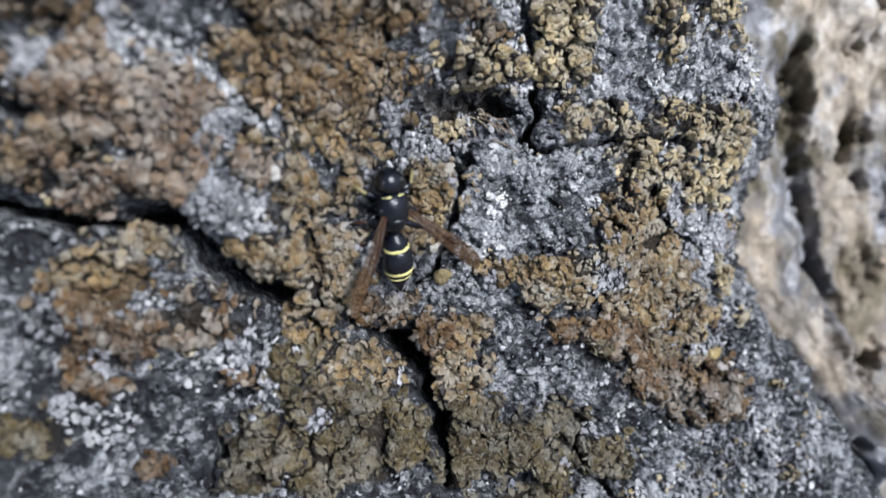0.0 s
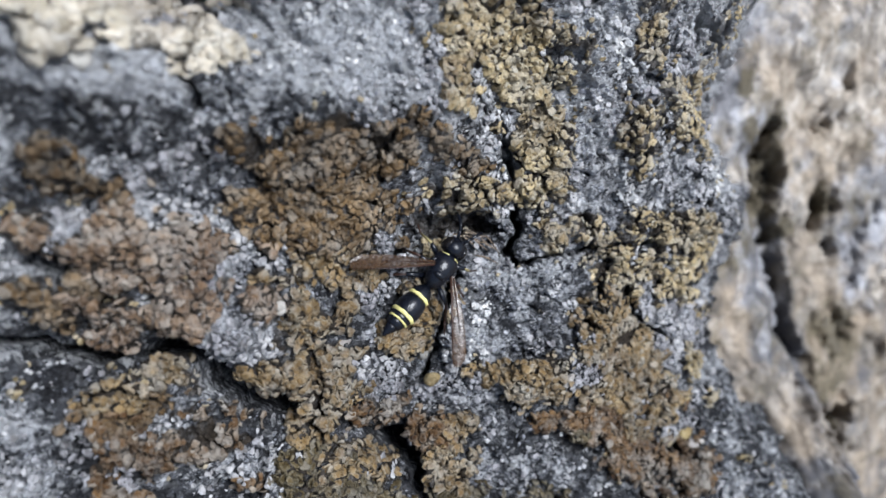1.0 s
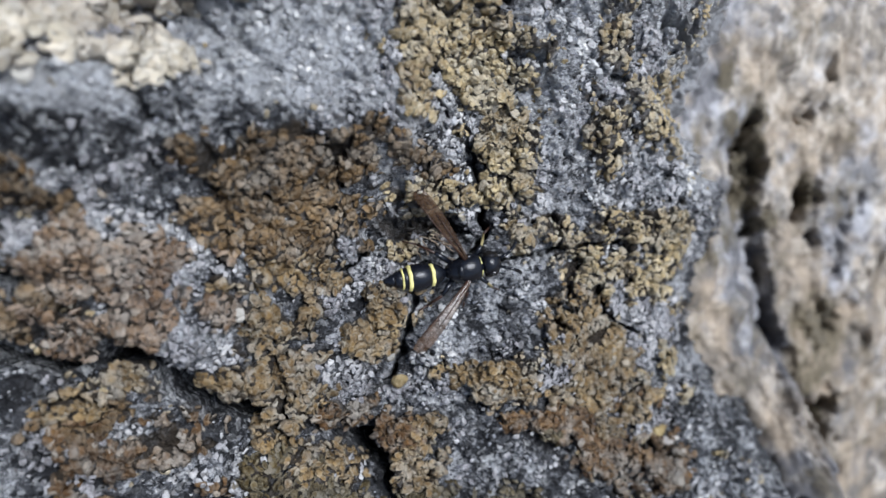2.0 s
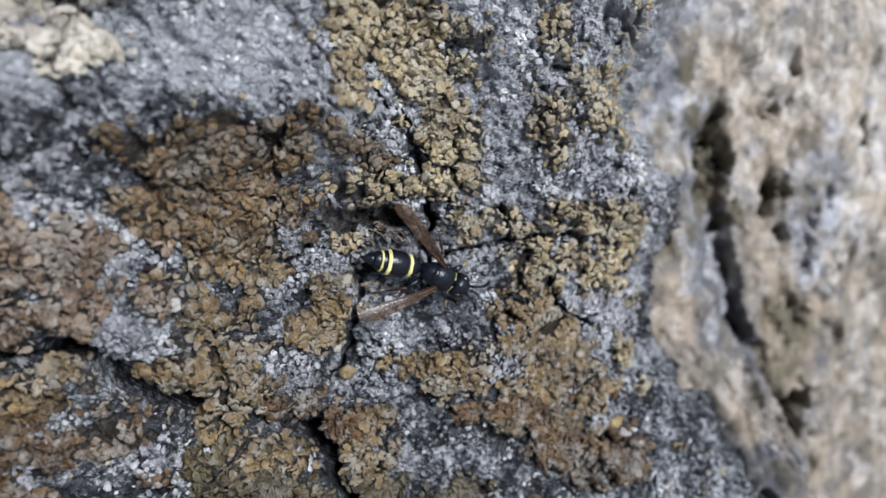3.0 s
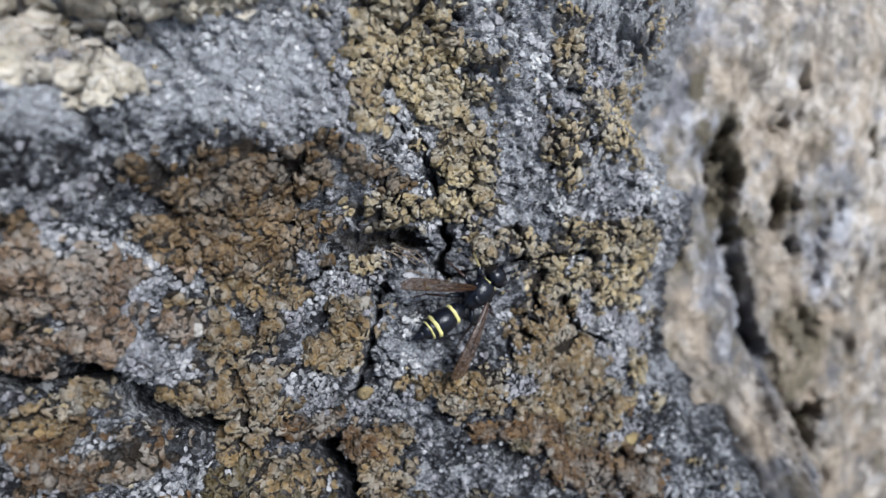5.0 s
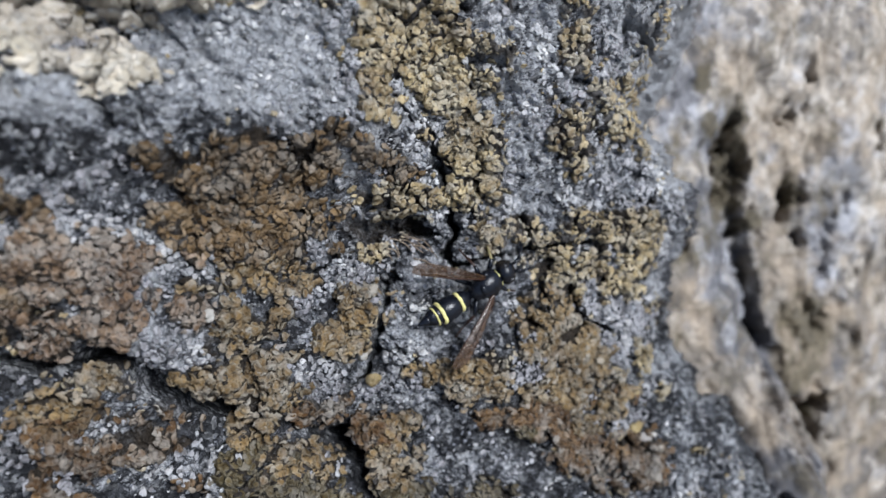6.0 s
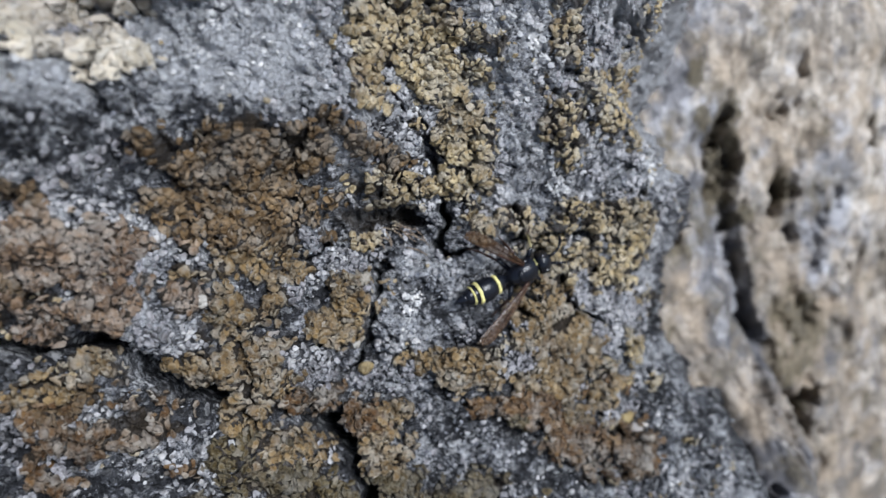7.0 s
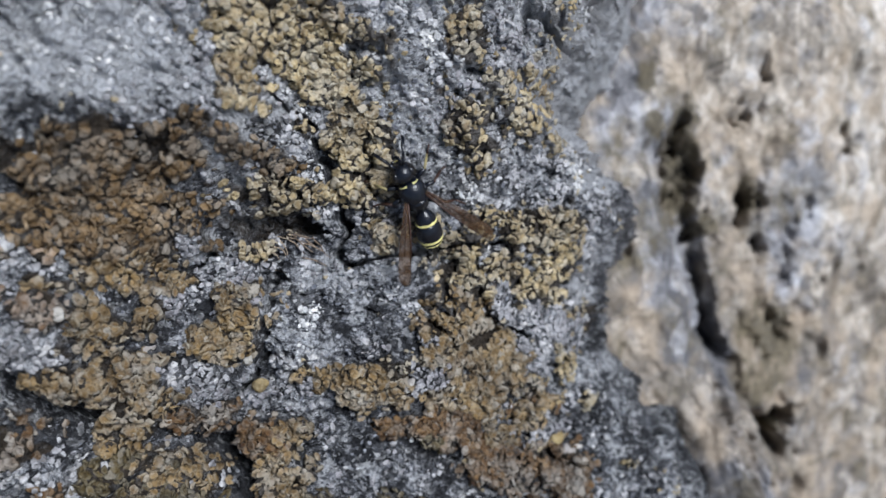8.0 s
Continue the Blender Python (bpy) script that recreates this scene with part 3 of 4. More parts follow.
verts, faces = sheet(XS, ZS, GY, 52.0)
verts[:GX.size, 0] += (0.16 * np.clip((past - 0.02) / 0.1, 0, 1) * np.clip((7.5 - GX) / 1.0, 0, 1) * fbm(GY * 0.8, GZ, 0.5, 5, 65, 0.7)).ravel()
boulder = tagged(mesh_object("boulder", verts, faces, STONE), "weathered grey stone with deep cracks and lichen on its face", "stone")
# tone rises up the face: painted-in light above, darker rock and shade below
tone = 0.26 + 0.52 * np.clip((GZ - 22.6) / 2.0, -0.35, 1.0) + 0.38 * fbm(GX, GZ, 0.5, 5, 79, 0.75) + 0.12 * np.clip((0.9 - GX) / 0.4, -1, 0) * np.clip((GZ - 23) / 0.8, 0, 1) + 0.5 * np.clip((GX - 2.3) / 0.6, 0, 1) * np.clip((GZ - 24.2) / 0.6, 0, 1)
for p in LIGHT_AND_LIT_ROCK:
    tone = tone + (0.62 if p[1] > 24 else 0.22) * (np.clip(inside(GX, GZ, p) + 0.5 * fbm(GX, GZ, 0.4, 3, 81), 0, 1))
for p in DARK_AND_SHADED_ROCK:
    tone = tone - (0.6 if p[1] > 23 else 0.22) * np.clip(inside(GX, GZ, p) + 0.5 * fbm(GX, GZ, 0.4, 3, 83), 0, 1)
tone = tone + np.interp(GZ, [21.4, 22.2, 23.2, 23.5], [0.18, 0.28, 0.28, 0.08]) * np.where(np.array([k == "white" for k, _ in ALL_PATCHES] + [False])[COVER], 1, 0)
kinds = np.where(FIRM > -0.12, np.array([k for k, _ in ALL_PATCHES] + ["none"])[COVER], "none")
# brown under the scales, dark enough to stand in for shade between them
stain = np.where((kinds != "none") & (kinds != "white"), np.clip((FIRM + 0.05) * 3, 0, 1) * np.clip(1 - DEEP * 4, 0, 1), 0.12 * np.clip(fbm(GX, GZ, 0.6, 3, 91), 0, 1))
stain = np.maximum(stain, 0.85 * np.clip(1.6 * inside(GX, GZ, (0.18, 23.40, 0.55, 0.24)), 0, 1) * np.clip(DEEP * 5, 0, 1))
ledge = np.clip((GZ - 24.15) / 0.25, 0, 1) * np.clip((0.6 - GX) / 0.3, 0, 1)
tone = tone + ledge * (0.55 * fbm(GX, GZ * 1.3, 0.20, 3, 85, 0.7) - 0.08) - 0.12 * np.clip((21.4 - GZ) / 0.6, 0, 1) * np.clip((0.8 - GX) / 0.6, 0, 1)
pad = np.zeros(len(verts) - GX.size)
attribute(boulder, "tone", np.concatenate([tone.ravel(), pad]))
cool = 0.75 * np.clip((past + 0.55) / 0.4 + 0.5 * fbm(GX, GZ, 0.3, 3, 63), 0, 1) * np.clip((GZ - 22.3) / 0.5, 0, 1)
attribute(boulder, "cool", np.concatenate([cool.ravel(), pad]))
attribute(boulder, "stain", np.concatenate([stain.ravel(), pad]))


def on_grid(field, x, z):
    """A field of the stone at scattered places."""
    i = np.clip(np.interp(x, XS, np.arange(len(XS))), 0, len(XS) - 1.001)
    j = np.clip(np.interp(z, ZS, np.arange(len(ZS))), 0, len(ZS) - 1.001)
    a, b = i.astype(int), j.astype(int)
    u, v = i - a, j - b
    return (field[b, a] * (1 - u) + field[b, a + 1] * u) * (1 - v) + (field[b + 1, a] * (1 - u) + field[b + 1, a + 1] * u) * v


# ---- the stone behind, across a gap ----
CREVICE_Z = [18.6, 19.1, 19.6, 20.2, 21.3, 22.6, 23.6, 24.6, 25.3, 27.0]
CREVICE_X = [8.5, 8.1, 7.6, 7.0, 6.45, 5.98, 5.85, 5.70, 5.60, 5.3]
# hollows and swellings: x, z, half widths, depth
HOLLOWS = [
    (5.62, 25.1, 0.20, 0.30, 0.8), (5.75, 24.45, 0.22, 0.4, 0.6), (6.25, 23.65, 0.42, 0.18, 0.9), (7.2, 24.15, 0.18, 0.36, 1.2),
    (9.5, 25.4, 0.26, 0.22, 1.2), (7.2, 26.25, 0.16, 0.16, 0.8), (7.8, 21.6, 0.55, 0.5, 0.6), (7.95, 19.4, 0.24, 0.40, 3.0), (8.05, 22.9, 0.2, 0.5, 0.7), (8.35, 24.0, 0.16, 0.4, 0.7), (6.9, 25.6, 0.18, 0.2, 0.7),
    (4.75, 23.15, 0.16, 0.14, 0.8), (8.75, 22.3, 0.3, 0.5, 0.5), (7.5, 23.3, 0.3, 0.2, 0.7), (6.3, 18.85, 0.8, 1.2, -3.4),
]


def far_depth(x, z):
    near = 15.5 + 0.85 * (x - 5.5) - 0.12 * (z - 24)
    far = 16.9 + 0.7 * (x - 7.4) - 0.30 * (z - 24.8) + 0.4 * np.maximum(x - 8.3, 0)
    line = np.interp(z, CREVICE_Z, CREVICE_X)
    s = 1 / (1 + np.exp(-(x - line) / 0.22))
    y = near * (1 - s) + far * s
    wob = 0.24 * fbm(x, z, 0.6, 4, 101, 0.65)
    across = x - line + 0.6 * wob
    y = y + np.interp(z, [19, 20, 22.6, 23.6, 25.2, 26.0], [1.4, 0.8, 1.1, 0.7, 0.3, 0.0]) * np.exp(-np.abs(across / 0.27) ** 2.0) * np.clip(1.0 + 0.5 * fbm(x, z, 0.8, 3, 107), 0.4, 1.6)
    for px, pz, rx, rz, a in HOLLOWS:
        y = y + a * np.exp(-((x - px + wob) / rx) ** 2 - ((z - pz + wob) / rz) ** 2) * (np.clip(0.7 + 0.9 * fbm(x, z, 0.4, 3, 109), 0, 1.6) if a > 0 else 1)
    y = y - 0.40 * fbm(x, z, 1.6, 4, 113) - 0.13 * fbm(across * 1.5, z * 0.6, 0.55, 3, 117, 0.5)
    return y - 0.03 * cell_domes(x + 0.1 * fbm(x, z, 0.3, 2, 118), z, 0.3, 119) + 0.35 * np.maximum(x - 15, 0) ** 1.5 + 0.3 * np.maximum(z - 30, 0) ** 1.5


FX = spaced([3.6, 4.2, 12.5, 20.0], [0.1, 0.035, 0.3])
FZ = spaced([11.0, 17.0, 28.0, 34.0], [0.3, 0.035, 0.3])
HX, HZ = np.meshgrid(FX, FZ)
verts, faces = sheet(FX, FZ, far_depth(HX, HZ), 54.0)
far_stone = tagged(mesh_object("boulder", verts, faces, BUFF_STONE), "pale buff stone with a dark crevice beside the grey stone", "stone")
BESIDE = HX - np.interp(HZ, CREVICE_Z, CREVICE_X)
mottle = fbm(HX, HZ, 0.45, 4, 121, 0.75)
grows = [(5.65, 24.9, 0.42, 0.85), (5.8, 24.1, 0.40, 0.55), (6.3, 23.6, 0.55, 0.26), (7.2, 24.1, 0.28, 0.5), (4.95, 25.9, 0.2, 0.4), (7.9, 19.6, 0.3, 0.4), (5.1, 25.3, 0.18, 0.3)]
moss = np.max([inside(HX, HZ, p) for p in grows], axis=0)
fields = {
    # tone rises to the right and top, painting in the brighter light there
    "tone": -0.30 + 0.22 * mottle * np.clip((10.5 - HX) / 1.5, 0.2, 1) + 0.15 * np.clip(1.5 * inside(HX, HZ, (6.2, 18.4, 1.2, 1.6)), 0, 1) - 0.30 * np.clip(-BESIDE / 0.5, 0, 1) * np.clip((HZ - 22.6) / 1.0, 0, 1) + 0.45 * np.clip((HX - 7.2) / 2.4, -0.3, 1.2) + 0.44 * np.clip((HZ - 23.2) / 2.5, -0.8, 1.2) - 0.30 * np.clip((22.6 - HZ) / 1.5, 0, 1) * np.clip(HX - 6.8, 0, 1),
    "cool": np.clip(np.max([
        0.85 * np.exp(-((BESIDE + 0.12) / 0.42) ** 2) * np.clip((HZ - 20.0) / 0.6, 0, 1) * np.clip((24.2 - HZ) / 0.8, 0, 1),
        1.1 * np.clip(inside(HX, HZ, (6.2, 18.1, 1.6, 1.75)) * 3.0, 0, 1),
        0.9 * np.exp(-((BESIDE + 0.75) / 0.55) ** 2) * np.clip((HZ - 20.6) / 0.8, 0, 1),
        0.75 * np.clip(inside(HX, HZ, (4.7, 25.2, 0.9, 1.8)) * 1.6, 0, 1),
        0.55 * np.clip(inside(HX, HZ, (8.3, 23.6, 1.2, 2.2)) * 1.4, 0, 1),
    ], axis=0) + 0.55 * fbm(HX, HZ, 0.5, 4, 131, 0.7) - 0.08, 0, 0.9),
    "stain": np.clip(0.55 * fbm(HX, HZ, 0.8, 4, 127, 0.7) + 0.20 + 0.8 * np.clip(1.5 * inside(HX, HZ, (7.7, 21.4, 1.0, 1.3)), 0, 1) + 0.35 * np.clip(inside(HX, HZ, (5.5, 20.8, 0.9, 0.8)), 0, 1), 0, 0.85),
    "moss": np.clip(np.maximum(1.3 * moss + 0.9 * fbm(HX, HZ, 0.35, 4, 139, 0.7) + 0.25 * (moss > -1.5) - 0.15, 0.80 * np.clip(1.6 * inside(HX, HZ, (7.55, 21.2, 1.0, 1.35)), 0, 1) + 0.5 * mottle), 0, 0.9),
}
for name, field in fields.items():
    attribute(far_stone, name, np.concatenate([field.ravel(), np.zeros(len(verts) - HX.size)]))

# ---- the ground that the stones stand in ----
SOIL, nt, bsdf = material("dry_soil")
nt.links.new(ramp(nt, fractal(nt, plan_coords(nt, 0.2), 3.0, 6.0), [(0.3, (0.10, 0.08, 0.06)), (0.7, (0.24, 0.20, 0.15))]), bsdf.inputs["Base Color"])
bsdf.inputs["Roughness"].default_value = 0.95
me = bpy.data.meshes.new("ground")
me.from_pydata([(-60, -60, 0), (60, -60, 0), (60, 60, 0), (-60, 60, 0)], [], [(0, 1, 2, 3)])
me.materials.append(SOIL)
tagged(new("ground", me), "dry brown soil round the stones", "ground", kind="structure")


# ---- lichen scales ----
def scale_shape(rng, sides=9, cup=0.0, lobes=3):
    """A small lobed scale, one unit in radius, its rim a little curled. cup: how far its middle lies under its rim."""
    a = np.arange(sides) * 2 * math.pi / sides
    r = 1 + rng.uniform(-0.20, 0.20, sides) + 0.15 * np.cos(lobes * a + rng.uniform(0, 6))
    long = rng.uniform(0.82, 1.2)
    def ring(k, h, wave):
        q = r * k * (1 + rng.uniform(-0.12, 0.12, sides))
        return np.stack([np.cos(a) * q * long, np.sin(a) * q / long, h + rng.uniform(-wave, wave, sides)], -1)
    rings = [ring(0.6, 0.22 - cup, 0.13), ring(1.0, 0.10, 0.20), ring(0.8, -0.30, 0.08)]
    v = np.concatenate([[[0, 0, 0.27 - 1.4 * cup]], *rings])
    f = [(0, 1 + i, 1 + (i + 1) % sides) for i in range(sides)]
    for k in (0, 1):
        b = 1 + k * sides
        f += [(b + i, b + sides + i, b + sides + (i + 1) % sides, b + (i + 1) % sides) for i in range(sides)]
    return v, f


def rim_of(v):
    """1 along a scale's rim, 0 at its middle."""
    n = (len(v) - 1) // 3
    return np.concatenate([[0.0], np.full(n, 0.25), np.full(n, 1.0), np.full(n, 0.4)])


rng = np.random.default_rng(5)
SHAPES = [scale_shape(rng, 9, cup, lobes) for cup, lobes in ((0, 3), (0.05, 4), (0.12, 3), (0.24, 4), (0.34, 3), (0.0, 2), (0.18, 2), (0.08, 4))]
GRAINS = [scale_shape(rng, 6, 0.0, 2) for _ in range(4)]


def scatter(x0, x1, z0, z1, step, rng):
    gx, gz = np.meshgrid(np.arange(x0, x1, step), np.arange(z0, z1, step))
    gx[1::2] += 0.5 * step
    gx, gz = gx.ravel(), gz.ravel()
    return gx + rng.uniform(-0.4, 0.4, gx.size) * step, gz + rng.uniform(-0.4, 0.4, gx.size) * step


def frames_at(x, z, rng, tilt, lift):
    """For each place: the point on the stone and three axes of a scale lying on it."""
    h = 0.03
    smooth = GY - DEEP
    y = on_grid(GY, x, z)
    gx = (on_grid(smooth, x + h, z) - on_grid(smooth, x - h, z)) / (2 * h)
    gz = (on_grid(smooth, x, z + h) - on_grid(smooth, x, z - h)) / (2 * h)
    n = np.stack([gx, -np.ones_like(gx), gz], -1)
    n += rng.normal(0, 1.0, n.shape) * np.reshape(tilt, (-1, 1)) * np.linalg.norm(n, axis=1, keepdims=True)
    n /= np.linalg.norm(n, axis=1, keepdims=True)
    t = np.cross(n, rng.normal(0, 1, n.shape))
    t /= np.linalg.norm(t, axis=1, keepdims=True)
    b = np.cross(n, t)
    p = np.stack([x, y, z], -1) + n * (lift * rng.uniform(0.0, 1.0, len(x)))[:, None]
    return p, t, b, n


def scales_mesh(name, p, t, b, n, size, thick, shapes, pick, mat):
    """Many scales joined into one mesh."""
    vs, fs, rims, base = [], [], [], 0
    for k, (v, f) in enumerate(shapes):
        m = np.nonzero(pick == k)[0]
        if not len(m):
            continue
        w = (p[m, None, :] + size[m, None, None] * (v[None, :, 0:1] * t[m, None, :] + v[None, :, 1:2] * b[m, None, :] + thick * v[None, :, 2:3] * n[m, None, :]))
        vs.append(w.reshape(-1, 3))
        for tri in (3, 4):
            ff = np.array([q for q in f if len(q) == tri])
            fs += (ff[None] + base + (np.arange(len(m)) * len(v))[:, None, None]).reshape(-1, tri).tolist()
        rims.append(np.tile(rim_of(v), len(m)))
        base += len(m) * len(v)
    ob = mesh_object(name, np.concatenate(vs), fs, mat)
    attribute(ob, "rim", np.concatenate(rims))
    return ob


LABELS = {
    "tan": "tan scaly lichen patch growing on the grey stone",
    "brown": "reddish-brown scaly lichen patch on the grey stone",
    "umber": "dark brown scaly lichen under the stone's ledge",
    "russet": "dark russet scaly lichen low on the grey stone",
    "moss": "olive-brown scaly lichen low on the grey stone",
    "olive": "yellowish olive lichen scales on the grey stone",
    "cream": "pale cream lichen clumps on top of the ledge",
    "white": "white crusty lichen grains on the grey stone",
}
rng = np.random.default_rng(11)
under = scatter(-4.2, 5.2, 18.8, 26.2, 0.053, rng)
over = scatter(-4.2, 5.2, 18.8, 26.2, 0.078, rng)
sx, sz = np.concatenate([under[0], over[0]]), np.concatenate([under[1], over[1]])
upper = np.arange(len(sx)) >= len(under[0])
which, firm = patch_cover(sx, sz)
is_white = np.array([k == "white" for k, _ in ALL_PATCHES] + [False])[which]
keep = (which >= 0) & (on_grid(DEEP, sx, sz) < 0.28) & (on_grid(gaps, sx, sz) < 0.15) & (rng.random(len(sx)) < np.maximum(np.clip((firm + 0.16) / 0.55, 0, 0.97), 0.11 * np.clip(1.3 + firm, 0, 1)) * np.where(is_white & ~upper, 0.8, 1) * np.where((sx > 1.4) & (sz > 22.4), 0.52, 1)) & (sx < np.interp(sz, EDGE_Z, EDGE_X) + 0.1)
sx, sz, which, upper, is_white = sx[keep], sz[keep], which[keep], upper[keep], is_white[keep]
kind_of = np.array([k for k, _ in ALL_PATCHES])[which]
tilt = np.where(is_white, 0.2, np.where(upper, 0.40, 0.30)) + np.where(kind_of == "brown", 0.16, 0) + np.where(kind_of == "umber", 0.08, 0)
P, T, B, N = frames_at(sx, sz, rng, tilt, np.where(upper, 0.06, 0.02))
SIZE = np.where(upper, 0.030, 0.042) + np.where(upper, 0.026, 0.030) * rng.random(len(sx)) ** 1.4
PICK = rng.integers(0, len(SHAPES), len(sx))
MIDDLE = np.hypot(sx - 0.9, (sz - 22.9) * 1.2)
shape_meshes = {}
for i, (kind, patch) in enumerate(ALL_PATCHES):
    mine = np.nonzero(which == i)[0]
    if len(mine) < 4:
        continue
    mine = mine[np.argsort(MIDDLE[mine])]
    near = mine[MIDDLE[mine] < (1.6 if patch is None else 4.4)][:56]
    rest = mine[len(near):]
    grain = 0.70 if kind == "white" else (1.9 if kind == "cream" else (0.6 if patch is None else 1.0))
    colony = tagged(new("lichen_patch"), LABELS[kind], "lichen", group="lichen on the stone")
    if len(rest):
        mat_of_scales = scales_mesh("lichen_cover", P[rest], T[rest], B[rest], N[rest], SIZE[rest] * grain, 1.25, SHAPES, PICK[rest], FLAKES[kind])
        mat_of_scales.parent = colony
        tagged(mat_of_scales, kind="stuff")
    for q in near:
        key = (int(PICK[q]), kind)
        if key not in shape_meshes:
            v, f = SHAPES[key[0]]
            me = bpy.data.meshes.new("lichen_scale")
            me.from_pydata((v * U).tolist(), [], f)
            me.materials.append(FLAKES[kind])
            me.polygons.foreach_set("use_smooth", [True] * len(me.polygons))
            me.attributes.new("rim", "FLOAT", "POINT").data.foreach_set("value", rim_of(v).astype(np.float32))
            shape_meshes[key] = me
        ob = new("lichen_scale", shape_meshes[key])
        ob.parent = colony
        turn = Matrix((T[q], B[q], N[q])).transposed()
        if turn.determinant() < 0:
            turn = Matrix((B[q], T[q], N[q])).transposed()
        s = SIZE[q] * grain
        ob.matrix_basis = Matrix.Translation(ROOT @ Vector(P[q])) @ (LEAN_BACK.to_3x3() @ turn).to_4x4() @ Matrix.Diagonal((s, s, 1.25 * s, 1))

# ---- grains of the bare stone ----
gx, gz = scatter(-4.6, 5.2, 18.4, 26.6, 0.043, rng)
gw, gf = patch_cover(gx, gz)
spread = fbm(gx, gz, 0.55, 3, 131)
crusted = np.array([k == "white" for k, _ in ALL_PATCHES] + [False])[gw]
bare = ((gf < 0.1) | (crusted & (gz > 22))) & (on_grid(DEEP, gx, gz) < 0.1) & (gx < np.interp(gz, EDGE_Z, EDGE_X) + 0.1)
for name, label, mat, m, size in (
    ("stone_grains", "grey mineral grains standing proud of the stone", FLAKES["grey"], bare & (rng.random(len(gx)) < 0.10 + 0.2 * np.clip(-spread, 0, 1)), 0.026),
    ("white_flecks", "white lichen flecks scattered over the bare grey stone", FLAKES["fleck"], bare & (rng.random(len(gx)) < 0.01 + 0.05 * ((gz > 24.2) & (gx < 0.6)) + (1.6 + 1.8 * (gx > 1.0)) * np.clip(fbm(gx, gz, 0.22, 3, 137) - 0.22, 0, 0.5) * np.clip((gz - 21.2) / 1.5, 0.25, 1) + 0.3 * np.clip(spread - 0.1, 0, 1) * (gz > 22.5)), 0.034),
):
    p, t, b, n = frames_at(gx[m], gz[m], rng, 0.16, 0.008)
    ob = scales_mesh(name, p, t, b, n, (0.45 + 1.1 * rng.random(m.sum()) ** 1.8) * size * np.where((gz[m] > 23) & (gx[m] > 0.9), 1.25, np.where(gx[m] < 0.3, 0.75, 1.0)), 0.55, GRAINS, rng.integers(0, 4, m.sum()), mat)
    tagged(ob, label, "stone grains", kind="stuff")


# ---- loose chips and pebbles caught on the face ----
OCHRE = flake_material("ochre_pebble", [(0.30, 0.23, 0.10), (0.42, 0.33, 0.15), (0.52, 0.44, 0.24)], (0.62, 0.56, 0.38), 0.1)
CHALKY = flake_material("chalky_chip", [(0.40, 0.385, 0.34), (0.50, 0.485, 0.44), (0.60, 0.585, 0.54)], (0.66, 0.65, 0.61), 0.0)


def chip(x, z, half_long, half_wide, thick, turn, mat, label):
    """A worn chip of stone lying on the face, its edges rounded and uneven."""
    bm = bmesh.new()
    bmesh.ops.create_icosphere(bm, subdivisions=3, radius=1.0)
    spin = np.random.default_rng(int(100 * (x + 9) + 7 * z))
    lean = spin.uniform(0, 6, 3)
    for v in bm.verts:
        d = 1 + 0.12 * math.sin(3.1 * v.co.x + lean[0]) * math.cos(2.7 * v.co.y + lean[1]) + 0.06 * math.sin(6.3 * v.co.z + 4 * v.co.x + lean[2])
        v.co = Vector((max(-0.9, min(0.9, v.co.x * d)) * half_long, v.co.y * d * half_wide, max(-0.7, min(0.75, v.co.z * d)) * thick)) * U
    me = bpy.data.meshes.new("stone_chip")
    bm.to_mesh(me)
    bm.free()
    me.materials.append(mat)
    me.polygons.foreach_set("use_smooth", [True] * len(me.polygons))
    ob = new("stone_chip", me)
    n = face_normal(x, z, 0.1)
    along = Vector((math.cos(radians(turn)), 0, math.sin(radians(turn))))
    along = (along - n * along.dot(n)).normalized()
    y = float(on_grid(GY, np.array([x]), np.array([z]))[0])
    ob.matrix_basis = seat(Matrix.Translation(Vector((x, y, z)) + n * (0.35 * thick)) @ Matrix((along, n.cross(along), n)).transposed().to_4x4())
    return tagged(ob, label, "stone chip")


def face_normal(x, z, h=0.4):
    f = lambda a, b: float(face_depth(np.array([a]), np.array([b]))[0])
    return Vector((0.7 * (f(x + h, z) - f(x - h, z)) / (2 * h), -1, 0.9 * (f(x, z + h) - f(x, z - h)) / (2 * h))).normalized()


chip(1.53, 21.56, 0.13, 0.045, 0.04, 74, CHALKY, "long white stone chip caught on the lichen")
chip(3.27, 20.63, 0.10, 0.085, 0.08, 20, OCHRE, "small ochre pebble wedged beside a white chip")
chip(3.46, 20.42, 0.21, 0.10, 0.08, 15, CHALKY, "rounded white chip wedged in the stone")
chip(-0.06, 21.65, 0.10, 0.085, 0.045, 60, OCHRE, "flat ochre chip beside a crack")
chip(-0.14, 21.95, 0.075, 0.055, 0.04, 100, CHALKY, "small white chip on the brown lichen")
chip(-0.9, 22.15, 0.085, 0.055, 0.04, 25, CHALKY, "pale grey-white chip among tan scales")
chip(-1.35, 22.55, 0.075, 0.06, 0.04, 110, CHALKY, "pale chip at the edge of the brown lichen")
chip(-2.34, 24.43, 0.085, 0.075, 0.06, 0, CHALKY, "round white grain on the grey ledge")

